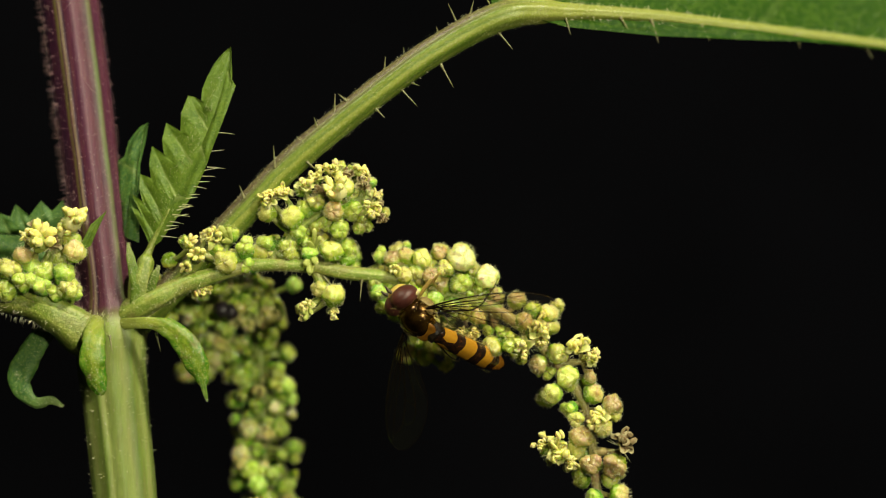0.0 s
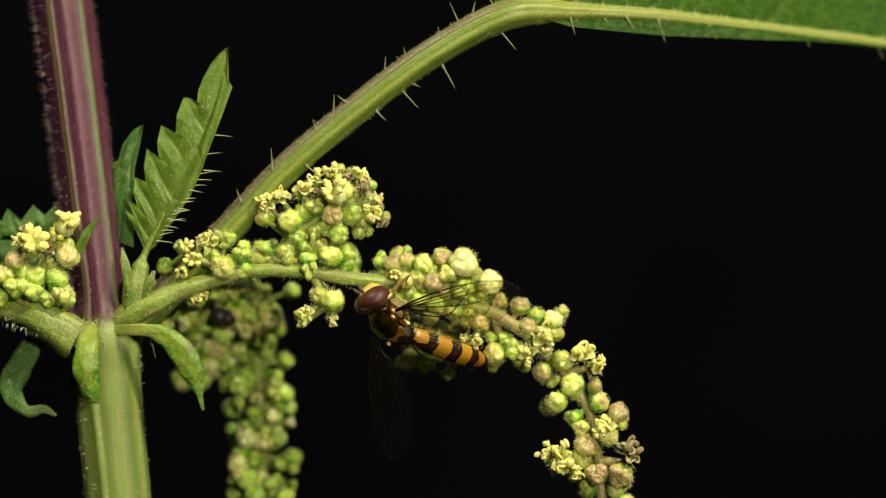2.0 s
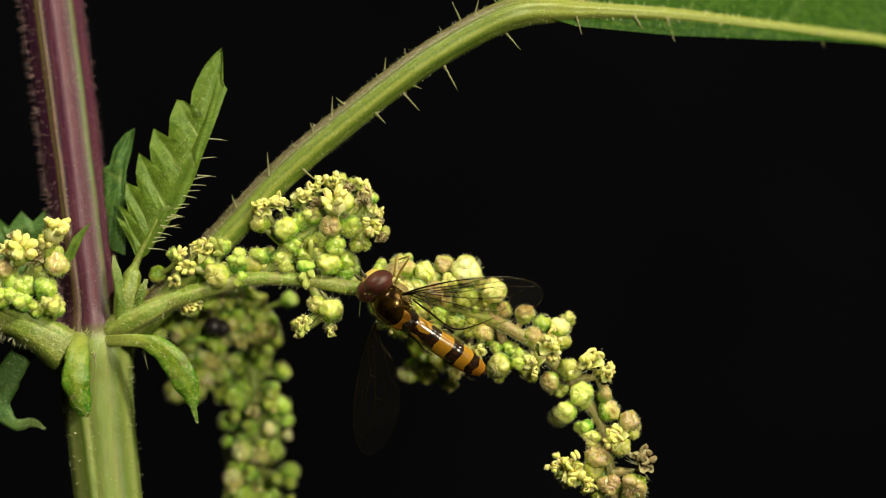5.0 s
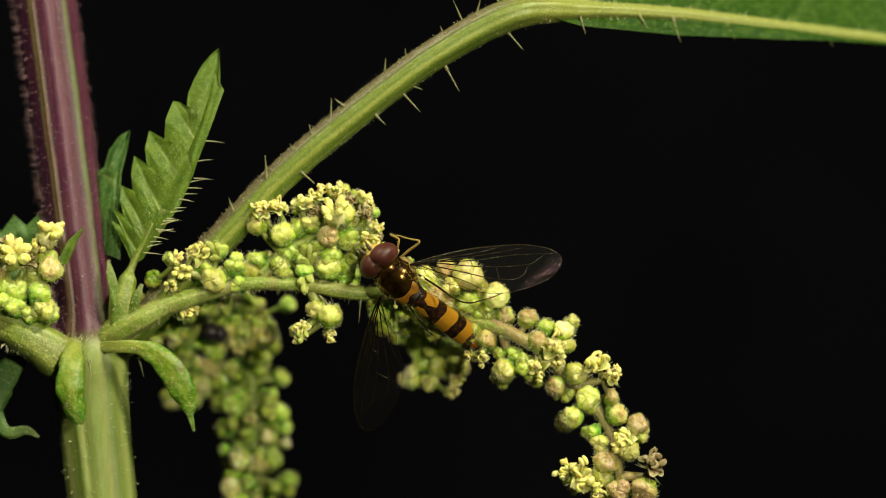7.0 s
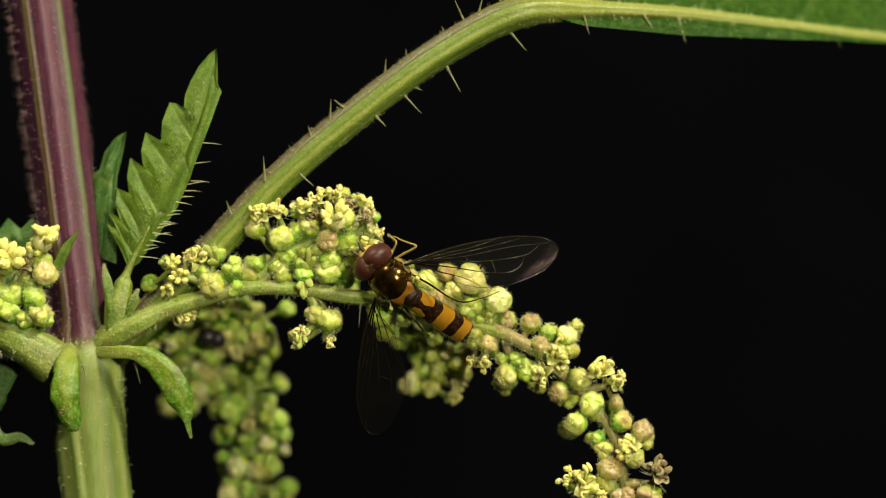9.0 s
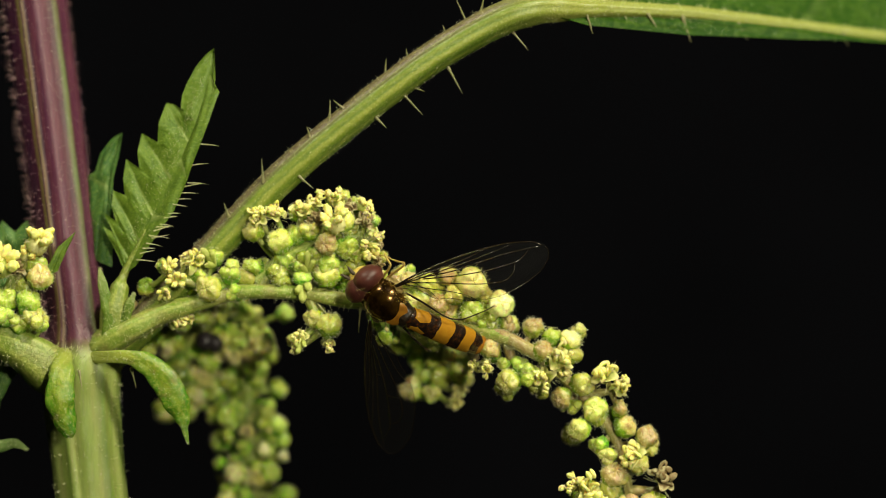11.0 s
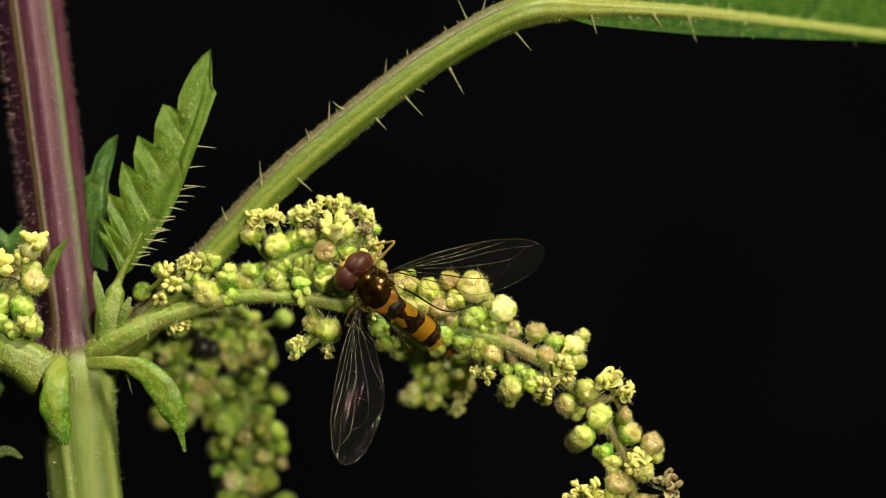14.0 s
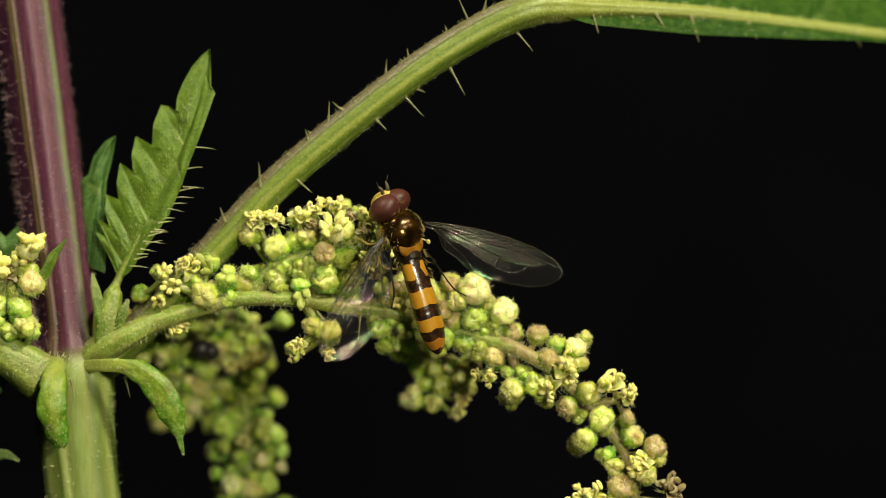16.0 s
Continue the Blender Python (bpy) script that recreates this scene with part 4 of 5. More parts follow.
# the cluster that sinks under the fly's weight
HINGE = P(490, 365, 0)
UPPER = [(480, 358, -4, 15, "f"), (473, 377, 0, 17, "y"), (505, 350, -2, 15, "f"), (517, 383, -14, 21, "y"), (540, 338, -6, 18, "f"), (560, 320, -2, 16, "f"), (590, 375, -20, 18, "p"), (597, 338, -30, 22, "a"),
         (636, 304, -4, 13, "a"), (647, 322, -2, 11, "f"), (597, 308, 0, 14, "f"), (623, 373, -10, 19, "g"), (642, 397, -4, 19, "g"), (600, 406, -8, 18, "g"), (573, 394, -4, 16, "g")]
UPPER2 = [(650, 366, -6, 18, "f"), (671, 385, -2, 11, "d"), (667, 358, 0, 8, "d"), (643, 336, -6, 15, "d"), (560, 360, -10, 17, "y"), (618, 318, 2, 15, "d"), (575, 345, 4, 17, "d"), (620, 345, 4, 18, "y"), (540, 370, 2, 18, "g"), (555, 405, 2, 18, "g"), (528, 410, 4, 18, "g"), (660, 345, 2, 12, "f")]
upper = raceme("flower_head", [P(492, 455, 8), P(520, 420, 6), P(560, 385, 2), P(610, 365, 2), P(640, 350, 2)], (12, 11, 10, 9, 6), UPPER + UPPER2,
               "dense cluster of cream nettle flowers and green buds", 15, origin=HINGE, filler=0.8, fuzz=80)
# side branch hanging a little behind
raceme("raceme", [P(745, 512, 30), P(750, 550, 110), P(765, 590, 130), P(760, 625, 130), P(750, 640, 130)], (9, 9, 8, 7, 5),
       [(757, 573, 105, 21, "g"), (780, 573, 100, 15, "c"), (796, 589, 105, 17, "y"), (797, 606, 110, 14, "y"), (722, 627, 110, 21, "c"), (753, 632, 105, 17, "y"), (787, 648, 110, 12, "f"), (791, 626, 112, 13, "f"),
        (737, 556, 110, 16, "g"), (713, 559, 115, 14, "g"), (766, 606, 115, 19, "g"), (740, 600, 125, 18, "g"), (735, 580, 125, 18, "g"), (810, 572, 100, 13, "d"), (817, 560, 95, 10, "d"), (740, 535, 60, 18, "g"), (715, 540, 70, 16, "g"), (700, 555, 90, 14, "g")],
       "short side raceme of green buds hanging behind", 25, filler=0.3, fuzz=60)
# raceme of the opposite axil
raceme("raceme", [P(150, 575, 0), P(100, 545, -6), P(60, 520, -4), P(20, 500, 0), P(-60, 480, 10)], (22, 20, 18, 16, 10),
       [(128, 393, -26, 21, "a"), (72, 427, -28, 25, "a"), (112, 410, -16, 14, "a"), (90, 440, -14, 18, "d"), (40, 453, -22, 17, "p"), (133, 446, -26, 21, "p"), (113, 484, -24, 19, "g"), (16, 477, -24, 23, "y"), (42, 500, -28, 23, "g"), (74, 508, -28, 20, "g"), (123, 512, -26, 21, "y"),
        (77, 483, -14, 20, "g"), (98, 520, -20, 20, "g"), (55, 470, -14, 18, "g"), (110, 460, -8, 18, "g"), (125, 425, -10, 18, "g"), (-10, 470, -10, 20, "y"), (-25, 500, -10, 22, "g"), (10, 515, -20, 20, "g"), (60, 405, -14, 14, "d"), (50, 425, -20, 14, "f")],
       "short raceme with cream flowers beside the stem", 35, filler=0.4, fuzz=120)


# long racemes hanging well behind, out of the plane of focus
def hanging(pts, radii, count, spread, size, seed, label, extra=()):
    r = random.Random(seed)
    path, _ = curve([Vector(p) for p in pts], radii, 12)
    things = list(extra)
    for i in range(count):
        f = (i + r.random()) / count * (len(path) - 1.001)
        c = path[int(f)].lerp(path[int(f) + 1], f % 1)
        a, w = r.uniform(0, 6.28), spread * (0.25 + 0.8 * r.random() ** 0.7)
        things.append((c.x + math.cos(a) * w, c.y + r.uniform(-14, 14), c.z + math.sin(a) * w * 0.8, size * r.uniform(0.6, 1.2), r.choice("hhhhhhhhcf")))
    return raceme("raceme", [P(*p) for p in pts], radii, things, label, seed, fuzz=60)


hanging([(330, 505, 60), (380, 498, 160), (430, 520, 230), (454, 590, 250), (462, 680, 250), (466, 780, 250), (472, 880, 250), (476, 980, 250), (478, 1080, 250)],
        (12, 11, 10, 10, 9, 9, 8, 7, 4), 285, 56, 17, 45, "long hanging raceme of green buds behind the stem", ((394, 548, 190, 16, "k"), (408, 552, 190, 15, "k"), (384, 512, 180, 15, "y"), (470, 508, 200, 17, "y"), (520, 505, 200, 14, "g"), (360, 522, 190, 16, "y"), (345, 546, 200, 16, "y"), (432, 506, 200, 16, "y"), (450, 530, 220, 17, "g"), (420, 545, 200, 18, "y"), (335, 562, 200, 16, "c"), (330, 600, 210, 17, "y"), (352, 582, 200, 16, "h"), (400, 522, 210, 15, "c")))
hanging([(250, 560, 90), (310, 540, 190), (350, 545, 245), (362, 590, 260), (352, 640, 260), (345, 672, 260)], (9, 9, 8, 8, 7, 4), 56, 32, 17, 57, "short raceme of pale buds behind the stipule")
hanging([(560, 470, 60), (600, 460, 150), (630, 462, 180)], (7, 7, 4), 8, 14, 16, 65, "pale buds behind the raceme stalk")


# ---- the hoverfly ----


def F(x, y, z):
    return Vector((x, y, z)) * U


def fuzz_on(c, r, count, length, thick, seed, keep):
    q = random.Random(seed)
    s = Shape()
    while count:
        n = Vector((q.gauss(0, 1), q.gauss(0, 1), q.gauss(0, 1))).normalized()
        if keep(n):
            s.hair(F(c[0] + n.x * r[0] * .97, c[1] + n.y * r[1] * .97, c[2] + n.z * r[2] * .97), n + Vector((q.uniform(-.4, .4), q.uniform(-.6, .2), q.uniform(-.4, .4))), q.uniform(.5, 1.2) * length * U, thick * U)
            count -= 1
    return s


s = Shape()
s.ball(F(0, 0, 0), [v * U for v in (34, 35, 31)], 48, 32, lambda q, th, ph: 1 - 0.05 * math.exp(-(math.atan2(q.x, q.z) / 0.3) ** 2) * (1 - abs(q.y)) - 0.012 * math.exp(-((q.y - 0.1) / 0.09) ** 2))
s.ball(F(-21, 20, 3), [v * U for v in (9, 10, 9)], 14, 10)
s.ball(F(21, 20, 3), [v * U for v in (9, 10, 9)], 14, 10)
thorax = part("thorax", s, M["thorax"], fly, "glossy bronze-black thorax")
part("thorax_hair", fuzz_on((0, 0, -1), (34, 35, 31), 620, 7, 0.22, 5, lambda n: abs(n.x) > 0.55 or n.z < 0 or n.y > .7), M["gold_fuzz"], thorax, "golden thorax fuzz")["kind"] = "stuff"
part("pleura", Shape().ball(F(24, 6, -10), [v * U for v in (12, 17, 15)], 20, 14).ball(F(-24, 6, -10), [v * U for v in (12, 17, 15)], 20, 14).ball(F(30, -6, 4), [v * U for v in (7, 9, 7)], 14, 10).ball(F(-30, -6, 4), [v * U for v in (7, 9, 7)], 14, 10), M["flank"], fly, "dusty yellow flank")
part("scutellum", Shape().ball(F(0, -27, 12), [v * U for v in (21, 16, 4.5)], 28, 16, lambda q, th, ph: 1 + 0.16 * abs(q.x * q.y), Euler((0.35, 0, 0)).to_matrix()), M["scutellum"], fly, "amber scutellum")
part("waist", Shape().tube([F(0, -22, -8), F(0, -36, -6), F(0, -48, -5)], [22 * U, 19 * U, 17 * U], 20, 0, 0, 4), M["black"], fly)
for sx in (-1, 1):
    hb = part("haltere", Shape().tube([F(sx * 26, -20, 0), F(sx * 30, -25, 3), F(sx * 32, -28, 5)], [1.5 * U, 1.2 * U, 1.2 * U], 8, 0, 0, 3).ball(F(sx * 33, -30, 6), [v * U for v in (3.4, 4.2, 3.4)], 10, 8), M["anther"], fly, "cream club-shaped haltere")

NECK = F(0, 30, 0)
s = Shape()
s.ball(F(0, 14, -4), [v * U for v in (33, 12, 26)], 24, 16)
head = part("head", s, M["black"], fly, "", NECK * 0)
head.location = NECK
s = Shape()
s.ball(F(0, 25, -3), [v * U for v in (20, 15, 22)], 20, 14)
s.ball(F(0, 32, -12), [v * U for v in (8, 8, 8)], 12, 8)
part("face", s, M["face"], head, "yellow face")
for sx in (-1, 1):
    e = Shape().ball(F(sx * 11.5, 14, 2), [v * U for v in (26, 19.5, 28)], 28, 20, None, Euler((0, 0, sx * -0.22)).to_matrix())
    part("eye", e, M["eye"], head, "large maroon compound eye")
    part("antenna", Shape().tube([F(sx * 5, 30, 10), F(sx * 7, 40, 16), F(sx * 9, 48, 16)], [3.2 * U, 3.0 * U, 1.2 * U], 8, 0, 0, 3).tube([F(sx * 8, 44, 16), F(sx * 13, 54, 24)], [0.7 * U, 0.3 * U], 5, 0, 0, 2), M["antenna"], head)
part("occiput", Shape().ball(F(0, 5, -7), [v * U for v in (35, 8, 24)], 28, 16), M["dust"], head, "cream-dusted rear of the head")
part("collar_hair", fuzz_on((0, 10, 0), (33, 10, 27), 160, 6, 0.4, 8, lambda n: n.y < 0.2), M["gold_fuzz"], head)["kind"] = "stuff"

WAIST = F(0, -36, -6)
prof = ((0, 15, 12), (.06, 19, 14), (.2, 20.5, 15.5), (.4, 22, 16.5), (.6, 23, 17), (.76, 22, 16), (.88, 17.5, 13), (.95, 12, 9.5), (1.0, 4, 4))
s = Shape()
rows, uvs = [], []
for i in range(61):
    f = i / 60
    k = next(j for j in range(len(prof) - 1) if f <= prof[j + 1][0])
    g = (f - prof[k][0]) / (prof[k + 1][0] - prof[k][0])
    w, h = [prof[k][c] + (prof[k + 1][c] - prof[k][c]) * g for c in (1, 2)]
    seam = 1 - 0.035 * sum(math.exp(-((f - c) / 0.008) ** 2) for c in (0.10, 0.335, 0.585, 0.80, 0.915))
    row, uv = [], []
    for j in range(37):
        a = 2 * math.pi * j / 36
        row.append(F(math.sin(a) * w * seam * -0.94, -160 * f, -math.cos(a) * h * seam - 10 * f * f))
        uv.append((j / 36, f))
    rows.append(row)
    uvs.append(uv)
s.grid(rows, uvs)
s.cap(60 * 37, 36)
abdomen = part("abdomen", s, M["abdomen"], fly, "orange abdomen with black cross bands")
abdomen.location = WAIST
q, s = random.Random(9), Shape()
for _ in range(300):
    f, a = q.random() ** 1.3, q.choice((-1, 1)) * q.uniform(1.2, 2.1)
    n = Vector((math.sin(a), -0.4, math.cos(a)))
    s.hair(F(math.sin(a) * 24.5, -160 * f * .95, math.cos(a) * 16 - 10 * f * f), n + Vector((0, q.uniform(-1.2, .3), q.uniform(-.4, .4))), q.uniform(4, 11) * (1.0 - .7 * f) * U, 0.26 * U)
part("abdomen_hair", s, M["gold_fuzz"], abdomen)["kind"] = "stuff"


LEAD = ((0, 4), (.1, 7), (.3, 11), (.6, 10), (.8, 3), (.9, -4), (.96, -11), (.985, -17), (1, -27))
TRAIL = ((0, -4), (.07, -8), (.13, -14), (.17, -26), (.21, -37), (.25, -42), (.29, -44), (.42, -60), (.58, -69), (.72, -67), (.85, -60), (.93, -51), (.985, -38), (1, -28))


def stops(table, f):
    k = next(i for i in range(len(table) - 1) if f <= table[i + 1][0])
    p = [Vector((*table[min(max(i, 0), len(table) - 1)], 0)) for i in (k - 1, k, k + 1, k + 2)]
    g = (f - p[1].x) / (p[2].x - p[1].x)
    m1 = (p[2].y - p[0].y) / max(1e-6, p[2].x - p[0].x) * (p[2].x - p[1].x)
    m2 = (p[3].y - p[1].y) / max(1e-6, p[3].x - p[1].x) * (p[2].x - p[1].x)
    return p[1].y * (2 * g ** 3 - 3 * g * g + 1) + m1 * (g ** 3 - 2 * g * g + g) + p[2].y * (3 * g * g - 2 * g ** 3) + m2 * (g ** 3 - g * g)


def wing_edge(f):
    """Leading and trailing margin at the share f of the wing's length."""
    return stops(LEAD, f), stops(TRAIL, f)


def wing_at(f, g, sx):
    lead, trail = wing_edge(f)
    y = lead + (trail - lead) * g
    z = 3.0 * math.sin(g * 7 + f * 3) * g * (1 - f * 0.5) - 10 * f * f * 0.4 + 1.6 * math.sin(f * 14 + g * 5) * g
    return F(sx * 245 * f, y, z - (12 * f * f if sx > 0 else 0))


def build_wing(sx):
    s = Shape()
    fs = [i / 72 for i in range(73)]
    rows = [[wing_at(f, j / 20, sx) for j in range(21)] for f in fs]
    s.grid(rows, [[(f, j / 20) for j in range(21)] for f in fs])
    w = part("wing", s, M["wing"], fly, "clear veined wing with an iridescent sheen")
    w.location = F(sx * 35, -2, 12)

    def vein(pts, r0, r1):
        p = [wing_at(f, g, sx) for f, g in pts]
        part("vein", Shape().tube(p, [0.74 * (r0 + (r1 - r0) * i / (len(p) - 1)) * U for i in range(len(p))], 6, 0, 0, 6), M["vein"], w)
    rim = [wing_at(f, 1.0, sx) for f in [.02 + .05 * i for i in range(20)]] + [wing_at(f, g, sx) for f, g in ((.985, 1.0), (.998, .6), (.985, .1))]
    part("wing_margin", Shape().tube(rim, [0.4 * U] * len(rim), 5, 0, 0, 3), M["vein"], w)
    vein(((0, .3), (.15, .02), (.4, .0), (.7, .0), (.9, .02), (.97, .15)), 2.4, 0.8)
    vein(((0, .4), (.2, .12), (.45, .10), (.62, .02)), 1.9, 0.8)
    vein(((0, .45), (.25, .2), (.5, .16), (.78, .05)), 1.6, 0.7)
    vein(((.16, .24), (.4, .27), (.7, .22), (.95, .2)), 1.5, 0.6)
    vein(((.18, .3), (.4, .40), (.6, .44), (.78, .46), (.84, .38), (.88, .26)), 1.4, 0.6)
    vein(((.1, .5), (.3, .55), (.5, .66), (.66, .74), (.74, .66), (.77, .47)), 1.3, 0.6)
    vein(((.06, .55), (.2, .68), (.36, .82), (.46, .98)), 1.3, 0.5)
    vein(((.40, .27), (.41, .41)), 0.9, 0.9)
    vein(((.56, .43), (.57, .70)), 0.9, 0.8)
    vein(((.12, .55), (.2, .8), (.23, 1.0)), 1.0, 0.4)
    return w


wing_r, wing_l = build_wing(1), build_wing(-1)


def leg(pts, thick, dark=False):
    r = [0.58 * thick * k * U for k in (1.1, 1.25, 0.9, 0.95, 0.7, 0.55, 0.45)][:len(pts)]
    ob = part("leg", Shape().tube([F(*p) for p in pts], r, 10, 0, 0, 5), M["black"] if dark else M["leg"], fly, "dark brown hind leg" if dark else "amber jointed leg")
    q, h = random.Random(int(abs(pts[1][0] * 31))), Shape()
    for _ in range(60):
        k = q.uniform(0.2, len(pts) - 1.01)
        a, b = F(*pts[int(k)]), F(*pts[int(k) + 1])
        h.hair(a.lerp(b, k % 1), Vector((q.gauss(0, 1), q.gauss(0, 1), q.gauss(0, 1))), q.uniform(3, 6) * U, 0.35 * U)
    part("leg_hair", h, M["gold_fuzz"], ob)["kind"] = "stuff"
    return ob


side_leg = leg(((16, 24, -20), (42, 35, -6), (70, 46, 4), (57, 52, -4), (43, 57, -14), (31, 62, -26), (14, 66, -34)), 3.0)
front_leg = leg(((12, 28, -22), (26, 35, -12), (44, 47, -4), (40, 54, -12), (34, 62, -22), (30, 66, -30)), 3.0)
hind_leg = leg(((24, -16, -22), (34, -50, -10), (41, -92, -4), (50, -112, -8), (62, -122, -14), (80, -134, -24), (96, -142, -30)), 2.4, True)
left_leg = leg(((-16, 20, -20), (-44, 15, -12), (-73, 31, -4), (-78, 52, -14), (-83, 82, -34)), 3.0)
leg(((-16, 4, -22), (-30, -2, -28), (-40, 4, -40), (-42, 14, -52), (-44, 22, -60)), 3.0)
leg(((-18, -16, -22), (-28, -50, -30), (-34, -80, -36), (-38, -92, -46), (-40, -100, -54)), 2.6, True)


# ---- what moves: the fly, its head, abdomen and wings, and the cluster it weighs down ----
def aim(angle, tilt):
    """Direction in the plan: the angle from the right, upwards, and the tilt towards the lens."""
    a, e = math.radians(angle), math.radians(tilt)
    return Vector((math.cos(a) * math.cos(e), -math.sin(e), math.sin(a) * math.cos(e)))


def facing(way, roll):
    """The side turned to the lens, rolled about the way."""
    lens = Vector((0, -1, 0))
    return Matrix.Rotation(math.radians(roll), 3, way) @ (lens - way * lens.dot(way)).normalized()


def axes(y, z):
    return Matrix((y.cross(z), y, z)).transposed()


def motions():
    # seconds, place in the plan, heading, roll
    body = [(0, 740, 563, 133, -36), (0.5, 744.9, 563.5, 133, -37), (1, 721.3, 557.2, 133, -38), (1.5, 702.4, 556.7, 132.5, -40), (2, 687.3, 553.5, 132, -42), (2.5, 674.1, 531.6, 131.5, -42), (3, 672.5, 520, 131, -42), (3.5, 680.2, 516.5, 131, -41), (4, 690.6, 516.5, 131, -40),
            (4.2, 690.3, 517, 131.2, -38.2), (6.3, 695.9, 479, 132.8, -19.8), (6.5, 694.7, 469.4, 133, -18), (7, 699.9, 462.3, 134.5, -16), (7.5, 694.4, 456.6, 136, -14), (8, 689, 447.5, 136, -13.5), (8.5, 687.5, 450.4, 136, -13), (9, 690.1, 456.9, 136.8, -14.8), (9.2, 693.7, 451.9, 137.2, -15.6), (11.3, 674.3, 486.1, 140.7, -23.3), (11.5, 670.7, 477.5, 141, -24), (12, 658.4, 483.6, 141.7, -24), (12.5, 648.6, 487.6, 142.3, -24), (13, 644.9, 491.1, 143, -24), (13.5, 652.1, 482, 140.5, -16), (14, 661.7, 459, 138, -8), (14.2, 675.8, 456, 131, -2), (14.4, 684.5, 450.5, 125.5, 0.5), (14.6, 686.2, 446.7, 120, 3), (15, 685.3, 445.2, 120, 3), (15.3, 701.6, 421.3, 115.8, 14.4), (15.5, 705.5, 382.5, 113, 22), (15.7, 702.2, 367.9, 113, 24), (16, 703.6, 366.1, 113, 27)]
    # abdomen: seconds, angle and tilt of its axis
    tail = [(0, -29, -26.8), (0.5, -28.5, -22.2), (1, -25.9, -17.2), (1.5, -25.9, -15.9), (2, -22.5, -16.9), (2.5, -28.7, -15.8), (3, -29.7, -13.7),
            (3.5, -33.4, -10), (4, -36.2, -5.7), (4.2, -36.3, -3.9), (6.3, -36.3, -21.4), (6.5, -37.1, -26), (7, -38.4, -25.5), (7.5, -37, -25.7), (8,
            -36, -27.4), (8.5, -35.7, -26.1), (9, -34.8, -27.6), (9.2, -36.2, -31), (11.3, -22.4, -20.4), (11.5, -24.2, -23.7), (12, -21.1, -22.8),
            (12.5, -16.9, -26.7), (13, -17.4, -23.4), (13.5, -21.2, -27.2), (14, -38.5, -36.2), (14.2, -56.5, -36.4), (14.4, -68.6, -36.1), (14.6,
            -67.8, -33), (15, -66.1, -28.9), (15.3, -70, -25), (15.5, -75.9, -17.2), (15.7, -72.8, -5.2), (16, -71.9, -0)]
    # wings: seconds, angle and tilt of the span, twist about it
    right = [(0, 8.3, 24.4, 1), (0.5, 7.1, 24.2, 0.9), (1, 11.3, 26.3, 0.8), (1.5, 13.3, 28.5, 0.6), (2, 17.6, 34.5, 0.5), (2.5, 14, 34.8, 0.4), (3, 9.9, 36.1, 0.3), (3.5, 9.5, 36.2, 0.2), (4, 6.4, 31.9, 0), (4.2, 7.3, 32.6, 0), (6.3, 7.3, 8, 4), (6.5, 9.1, 5, -8), (7, 9.4, 5, -8),
            (7.5, 11.8, 5, -8), (8, 13.1, 5, -8), (8.5, 12.7, 5, -8), (9, 13.6, 5, -8), (9.2, 15.2, 5, -8), (11.3, 20.4, 9.4, 5.8), (11.5, 20.5, 8.3, 6), (12, 20.7, 11.9, 6), (12.5, 24.6, 14.5, 6), (13, 24, 16.6, 6), (13.5, 20.6, 18.2, 6), (14, 15.2, 13.8, 0), (14.2, 3.6, 18.1, -16),
            (14.4, -2.6, 20.1, -27), (14.6, -2.3, 21.1, -27.4), (15, -2.3, 20.8, -28.1), (15.3, -7.7, 24.5, -28.7), (15.5, -8.9, 26.1, -29.1), (15.7, -13.3, 24.3, -29.4), (16, -12.5, 25.4, -30)]
    left = [(0, -101.1, -32.6, 17), (0.5, -100.5, -31.9, 17.5), (1, -96.6, -30.5, 18), (1.5, -96.2, -30.3, 18.5), (2, -90.4, -28, 19), (2.5, -96.6, -26.6, 18.1), (3, -98.4, -25.6, 17.2), (3.5, -99, -23.7, 16.3), (4, -102.2, -24.7, 15.4), (4.2, -102, -24.8, 15), (6.3, -104.6, -26.6, 10.4), (6.5, -104.7, -27.1, 10), (7, -104.7, -24.9, 9), (7.5, -102.4, -23.8, 8), (8, -100.5, -22.7, 7), (8.5, -102.1, -25.1, 6), (9, -99.7, -25.5, 7), (9.2, -99.5, -25, 7.4), (11.3, -88.7, -28.9, 11.6), (11.5, -91.3, -28.6, 12), (12, -89.2, -31.6, 12), (12.5, -86.7, -29.1, 12), (13, -85.9, -30.6, 12), (13.5, -92.9, -20, 12), (14, -102.2, 12, 4), (14.2, -114.4, 13.8, -3.7), (14.4, -118.6, 16.1, -2.9),
            (14.6, -116.4, 16.9, -2.6), (15, -116.1, 16.8, -2), (15.3, -116, 21.7, 4), (15.5, -120.2, 30.1, 7.5), (15.7, -121.7, 35.5, 8), (16, -123.7, 35.4, 9)]
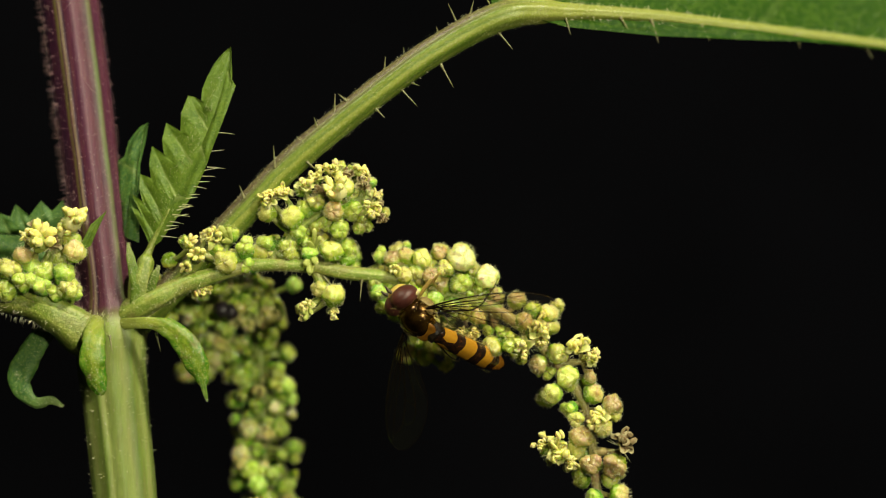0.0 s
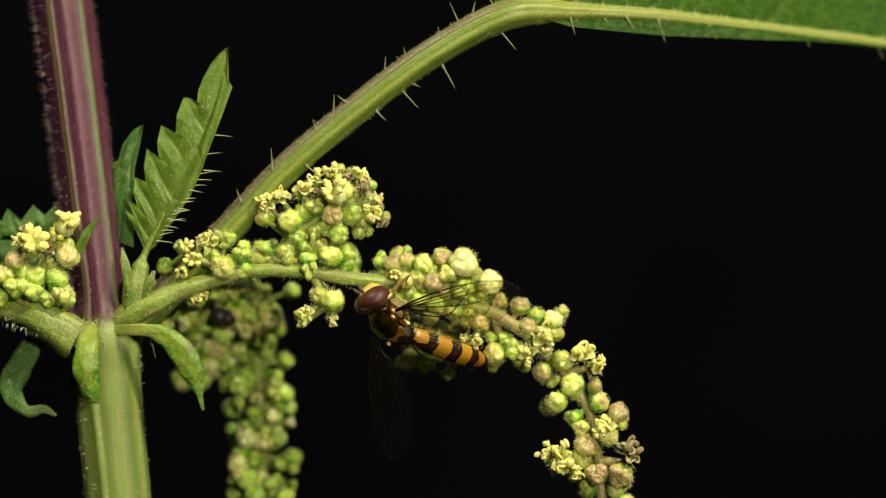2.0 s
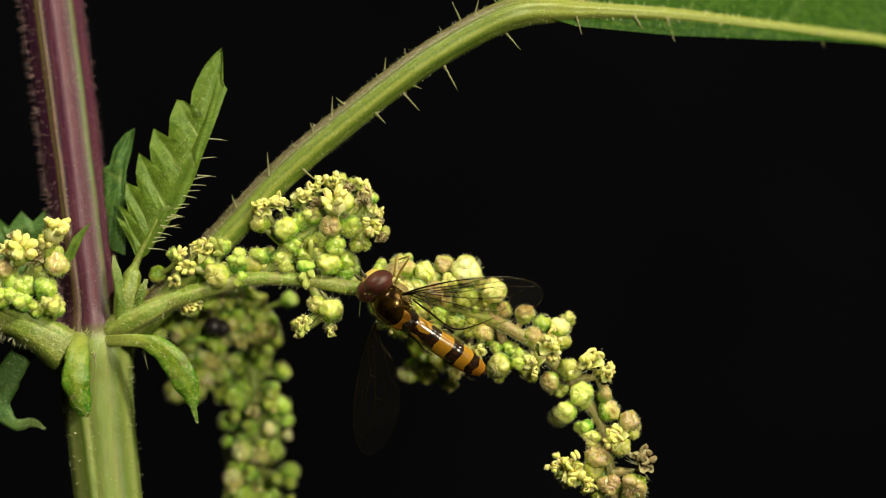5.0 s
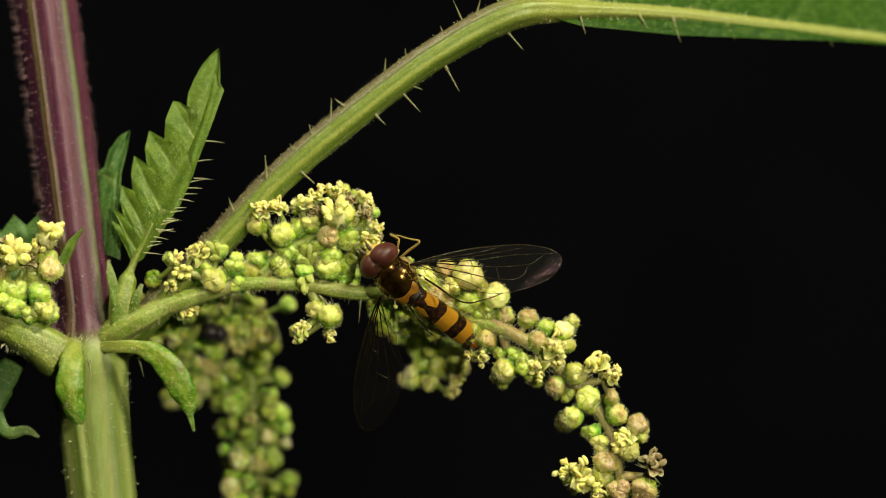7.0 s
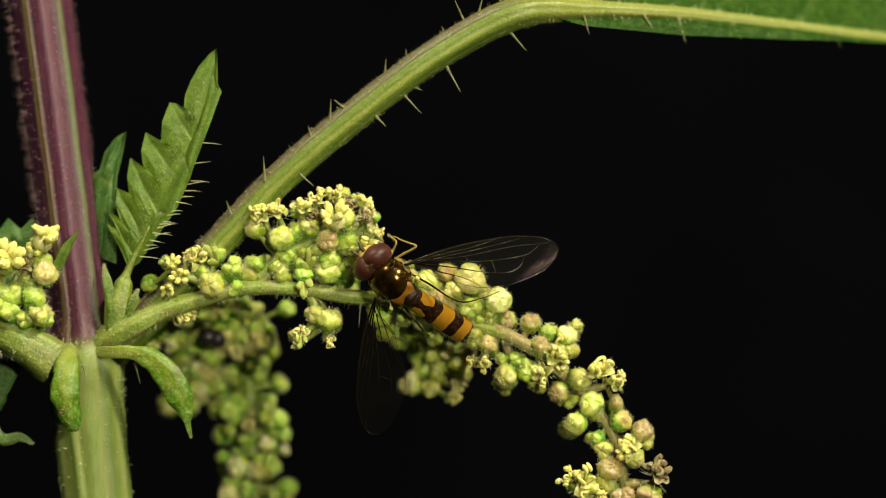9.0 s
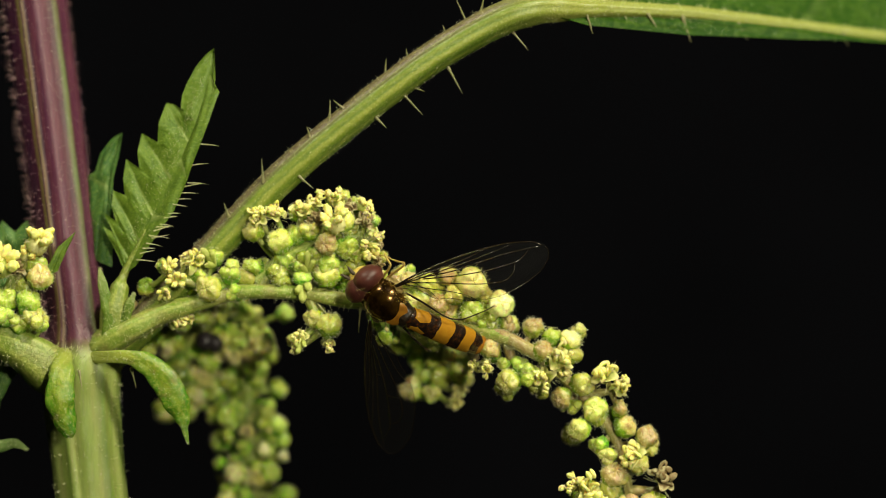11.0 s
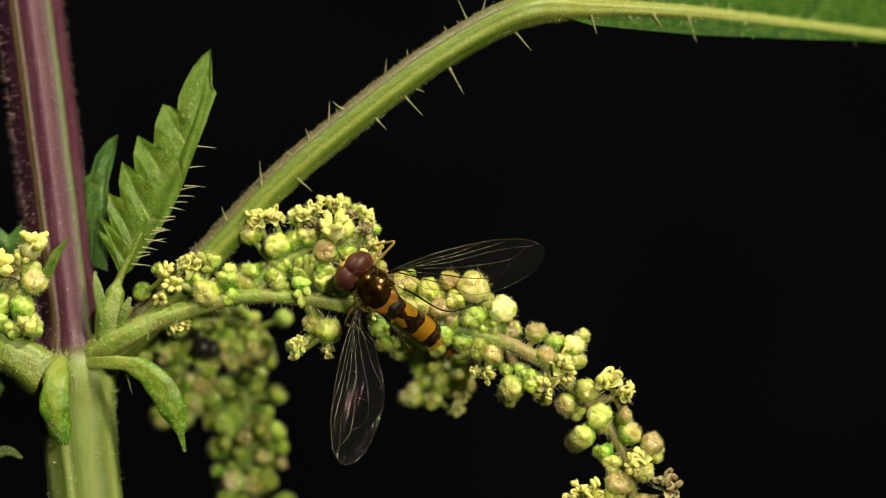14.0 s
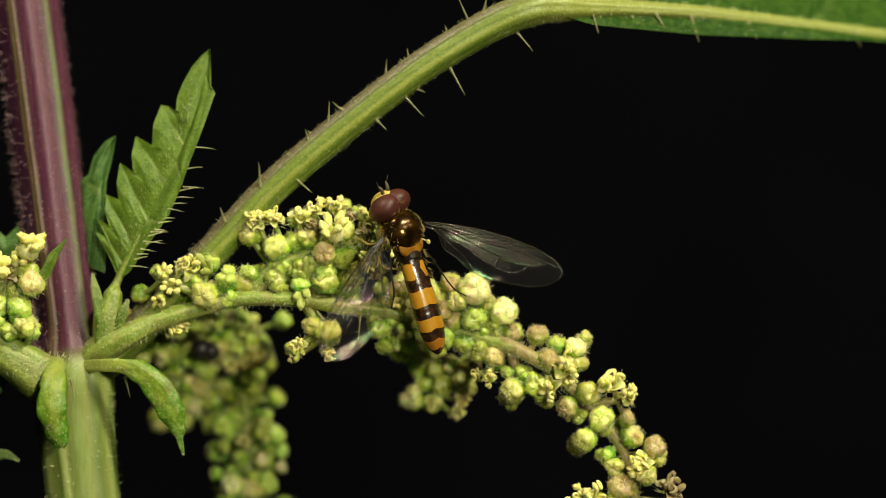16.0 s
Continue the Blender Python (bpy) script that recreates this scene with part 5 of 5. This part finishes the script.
    # head: seconds, yaw and roll on the neck
    neck = [(0, -4, -13), (0.5, -6, -13.1), (1, -8, -13.2), (1.5, -11, -13.4), (2, -14, -13.5), (2.5, -16, -13.6), (3, -18, -13.7), (3.5, -15, -13.8), (4, -12, -14), (4.2, -11.4, -14), (6.3, -5.6, -5.8), (6.5, -5, -5), (7, -4.5, -5.1), (7.5, -4, -5.2), (8, -4.5, -5.3), (8.5, -5, -5.4), (9, -5.2, -5.6), (9.2, -5.2, -5.6), (11.3, -5.9, -5.9), (11.5, -6, -5.8), (12, -5.3, -5.6), (12.5, -4.7, -5.4), (13, -4, -5.2), (13.5, -2, -5),
            (14, 0, -1.4), (14.2, 2, 0), (14.4, 2, 0), (14.6, 2, 0), (15, 2, 0), (15.3, 5.6, 4.8), (15.5, 8, 8), (15.7, 9.6, 9.6), (16, 12, 12)]
    trunk, dip, fore, hind = [], [], [], []
    for (t, a, b, heading, roll), (_, ta, te), (_, ra, re, rt), (_, la, le, lt) in zip(body, tail, right, left):
        nose = aim(heading, -6)
        base = axes(nose, facing(nose, roll))
        trunk.append((t, Matrix.Translation(P(a, b, -62)) @ base.to_4x4()))
        back = aim(ta, te)
        dip.append((t, Matrix.Translation(WAIST) @ (base.transposed() @ axes(-back, facing(back, -roll))).to_4x4()))
        for span, twist, side, out in ((aim(ra, re), rt, 1, fore), (aim(la, le), lt, -1, hind)):
            up = facing(span, twist)
            out.append((t, Matrix.Translation(F(side * 35, -2, 12)) @ (base.transposed() @ axes(up.cross(side * span), up)).to_4x4()))
    walk(fly, trunk)
    walk(abdomen, dip)
    walk(wing_r, fore)
    walk(wing_l, hind)
    walk(head, [(t, Matrix.Translation(NECK) @ pose(0, 0, 0, 0, y, z)) for t, z, y in neck])
    root = F(24, -16, -22)
    walk(hind_leg, [(t, Matrix.Translation(root) @ pose(0, 0, 0, 0, 0, z) @ Matrix.Translation(-root)) for t, z in ((0, 46), (1, 44), (2, 42), (3, 24), (4.2, 12), (6, 4), (14, 2), (14.6, 18), (15, 18), (15.5, 2), (16, 0))])
    front = ((0, -80, -20), (4.2, -80, -20), (5.6, 0, 0), (6.5, 0, 0), (7.5, 0, -20), (9.2, 0, -22), (11.3, 0, -34), (13.5, 0, -32), (13.9, 0, -28), (14.1, -75, -26), (14.3, -150, -25), (15.1, -150, -25), (15.3, -150, -70), (16, -150, -70))
    side = ((0, -70, -25), (4.2, -70, -25), (5.6, 0, -15), (6.5, 0, -20), (7.5, 0, -38), (9.2, 0, -40), (11.3, 0, -35), (13.5, 0, -33), (13.95, 0, -28), (14.15, -75, -26), (14.35, -150, -28), (15.1, -150, -28), (15.3, -150, -70), (16, -150, -70))
    for limb, tuck in ((front_leg, front), (side_leg, side)):
        root = F(14, 26, -21)
        walk(limb, [(t, Matrix.Translation(root) @ pose(0, 0, 0, x, 0, z) @ Matrix.Translation(-root)) for t, x, z in tuck])
    root = F(-16, 20, -20)
    reach = ((0, -150, 70), (13.7, -150, 70), (14.0, -75, 35), (14.3, 0, 0), (15.05, 0, 0), (15.2, -75, 35), (15.35, -150, 70), (16, -150, 70))
    walk(left_leg, [(t, Matrix.Translation(root) @ pose(0, 0, 0, x, 0, z) @ Matrix.Translation(-root)) for t, x, z in reach])
    sink = [(0, 0), (4.2, 0), (5.4, 7), (6.5, 9.6), (8, 11.6), (9, 11.2), (11.5, 11.6), (13, 12.2), (14, 14.4), (16, 14.8)]
    walk(tip, [(t, Matrix.Translation(BEND) @ pose(0, 0, 0, 0, z, 0)) for t, z in ((0, 0), (4.2, -0.8), (6.3, -3.2), (9.2, -3.4), (16, -3.6))])
    walk(upper, [(t, Matrix.Translation(HINGE) @ pose(0, 0, 0, 0, z, 0)) for t, z in sink])


motions()
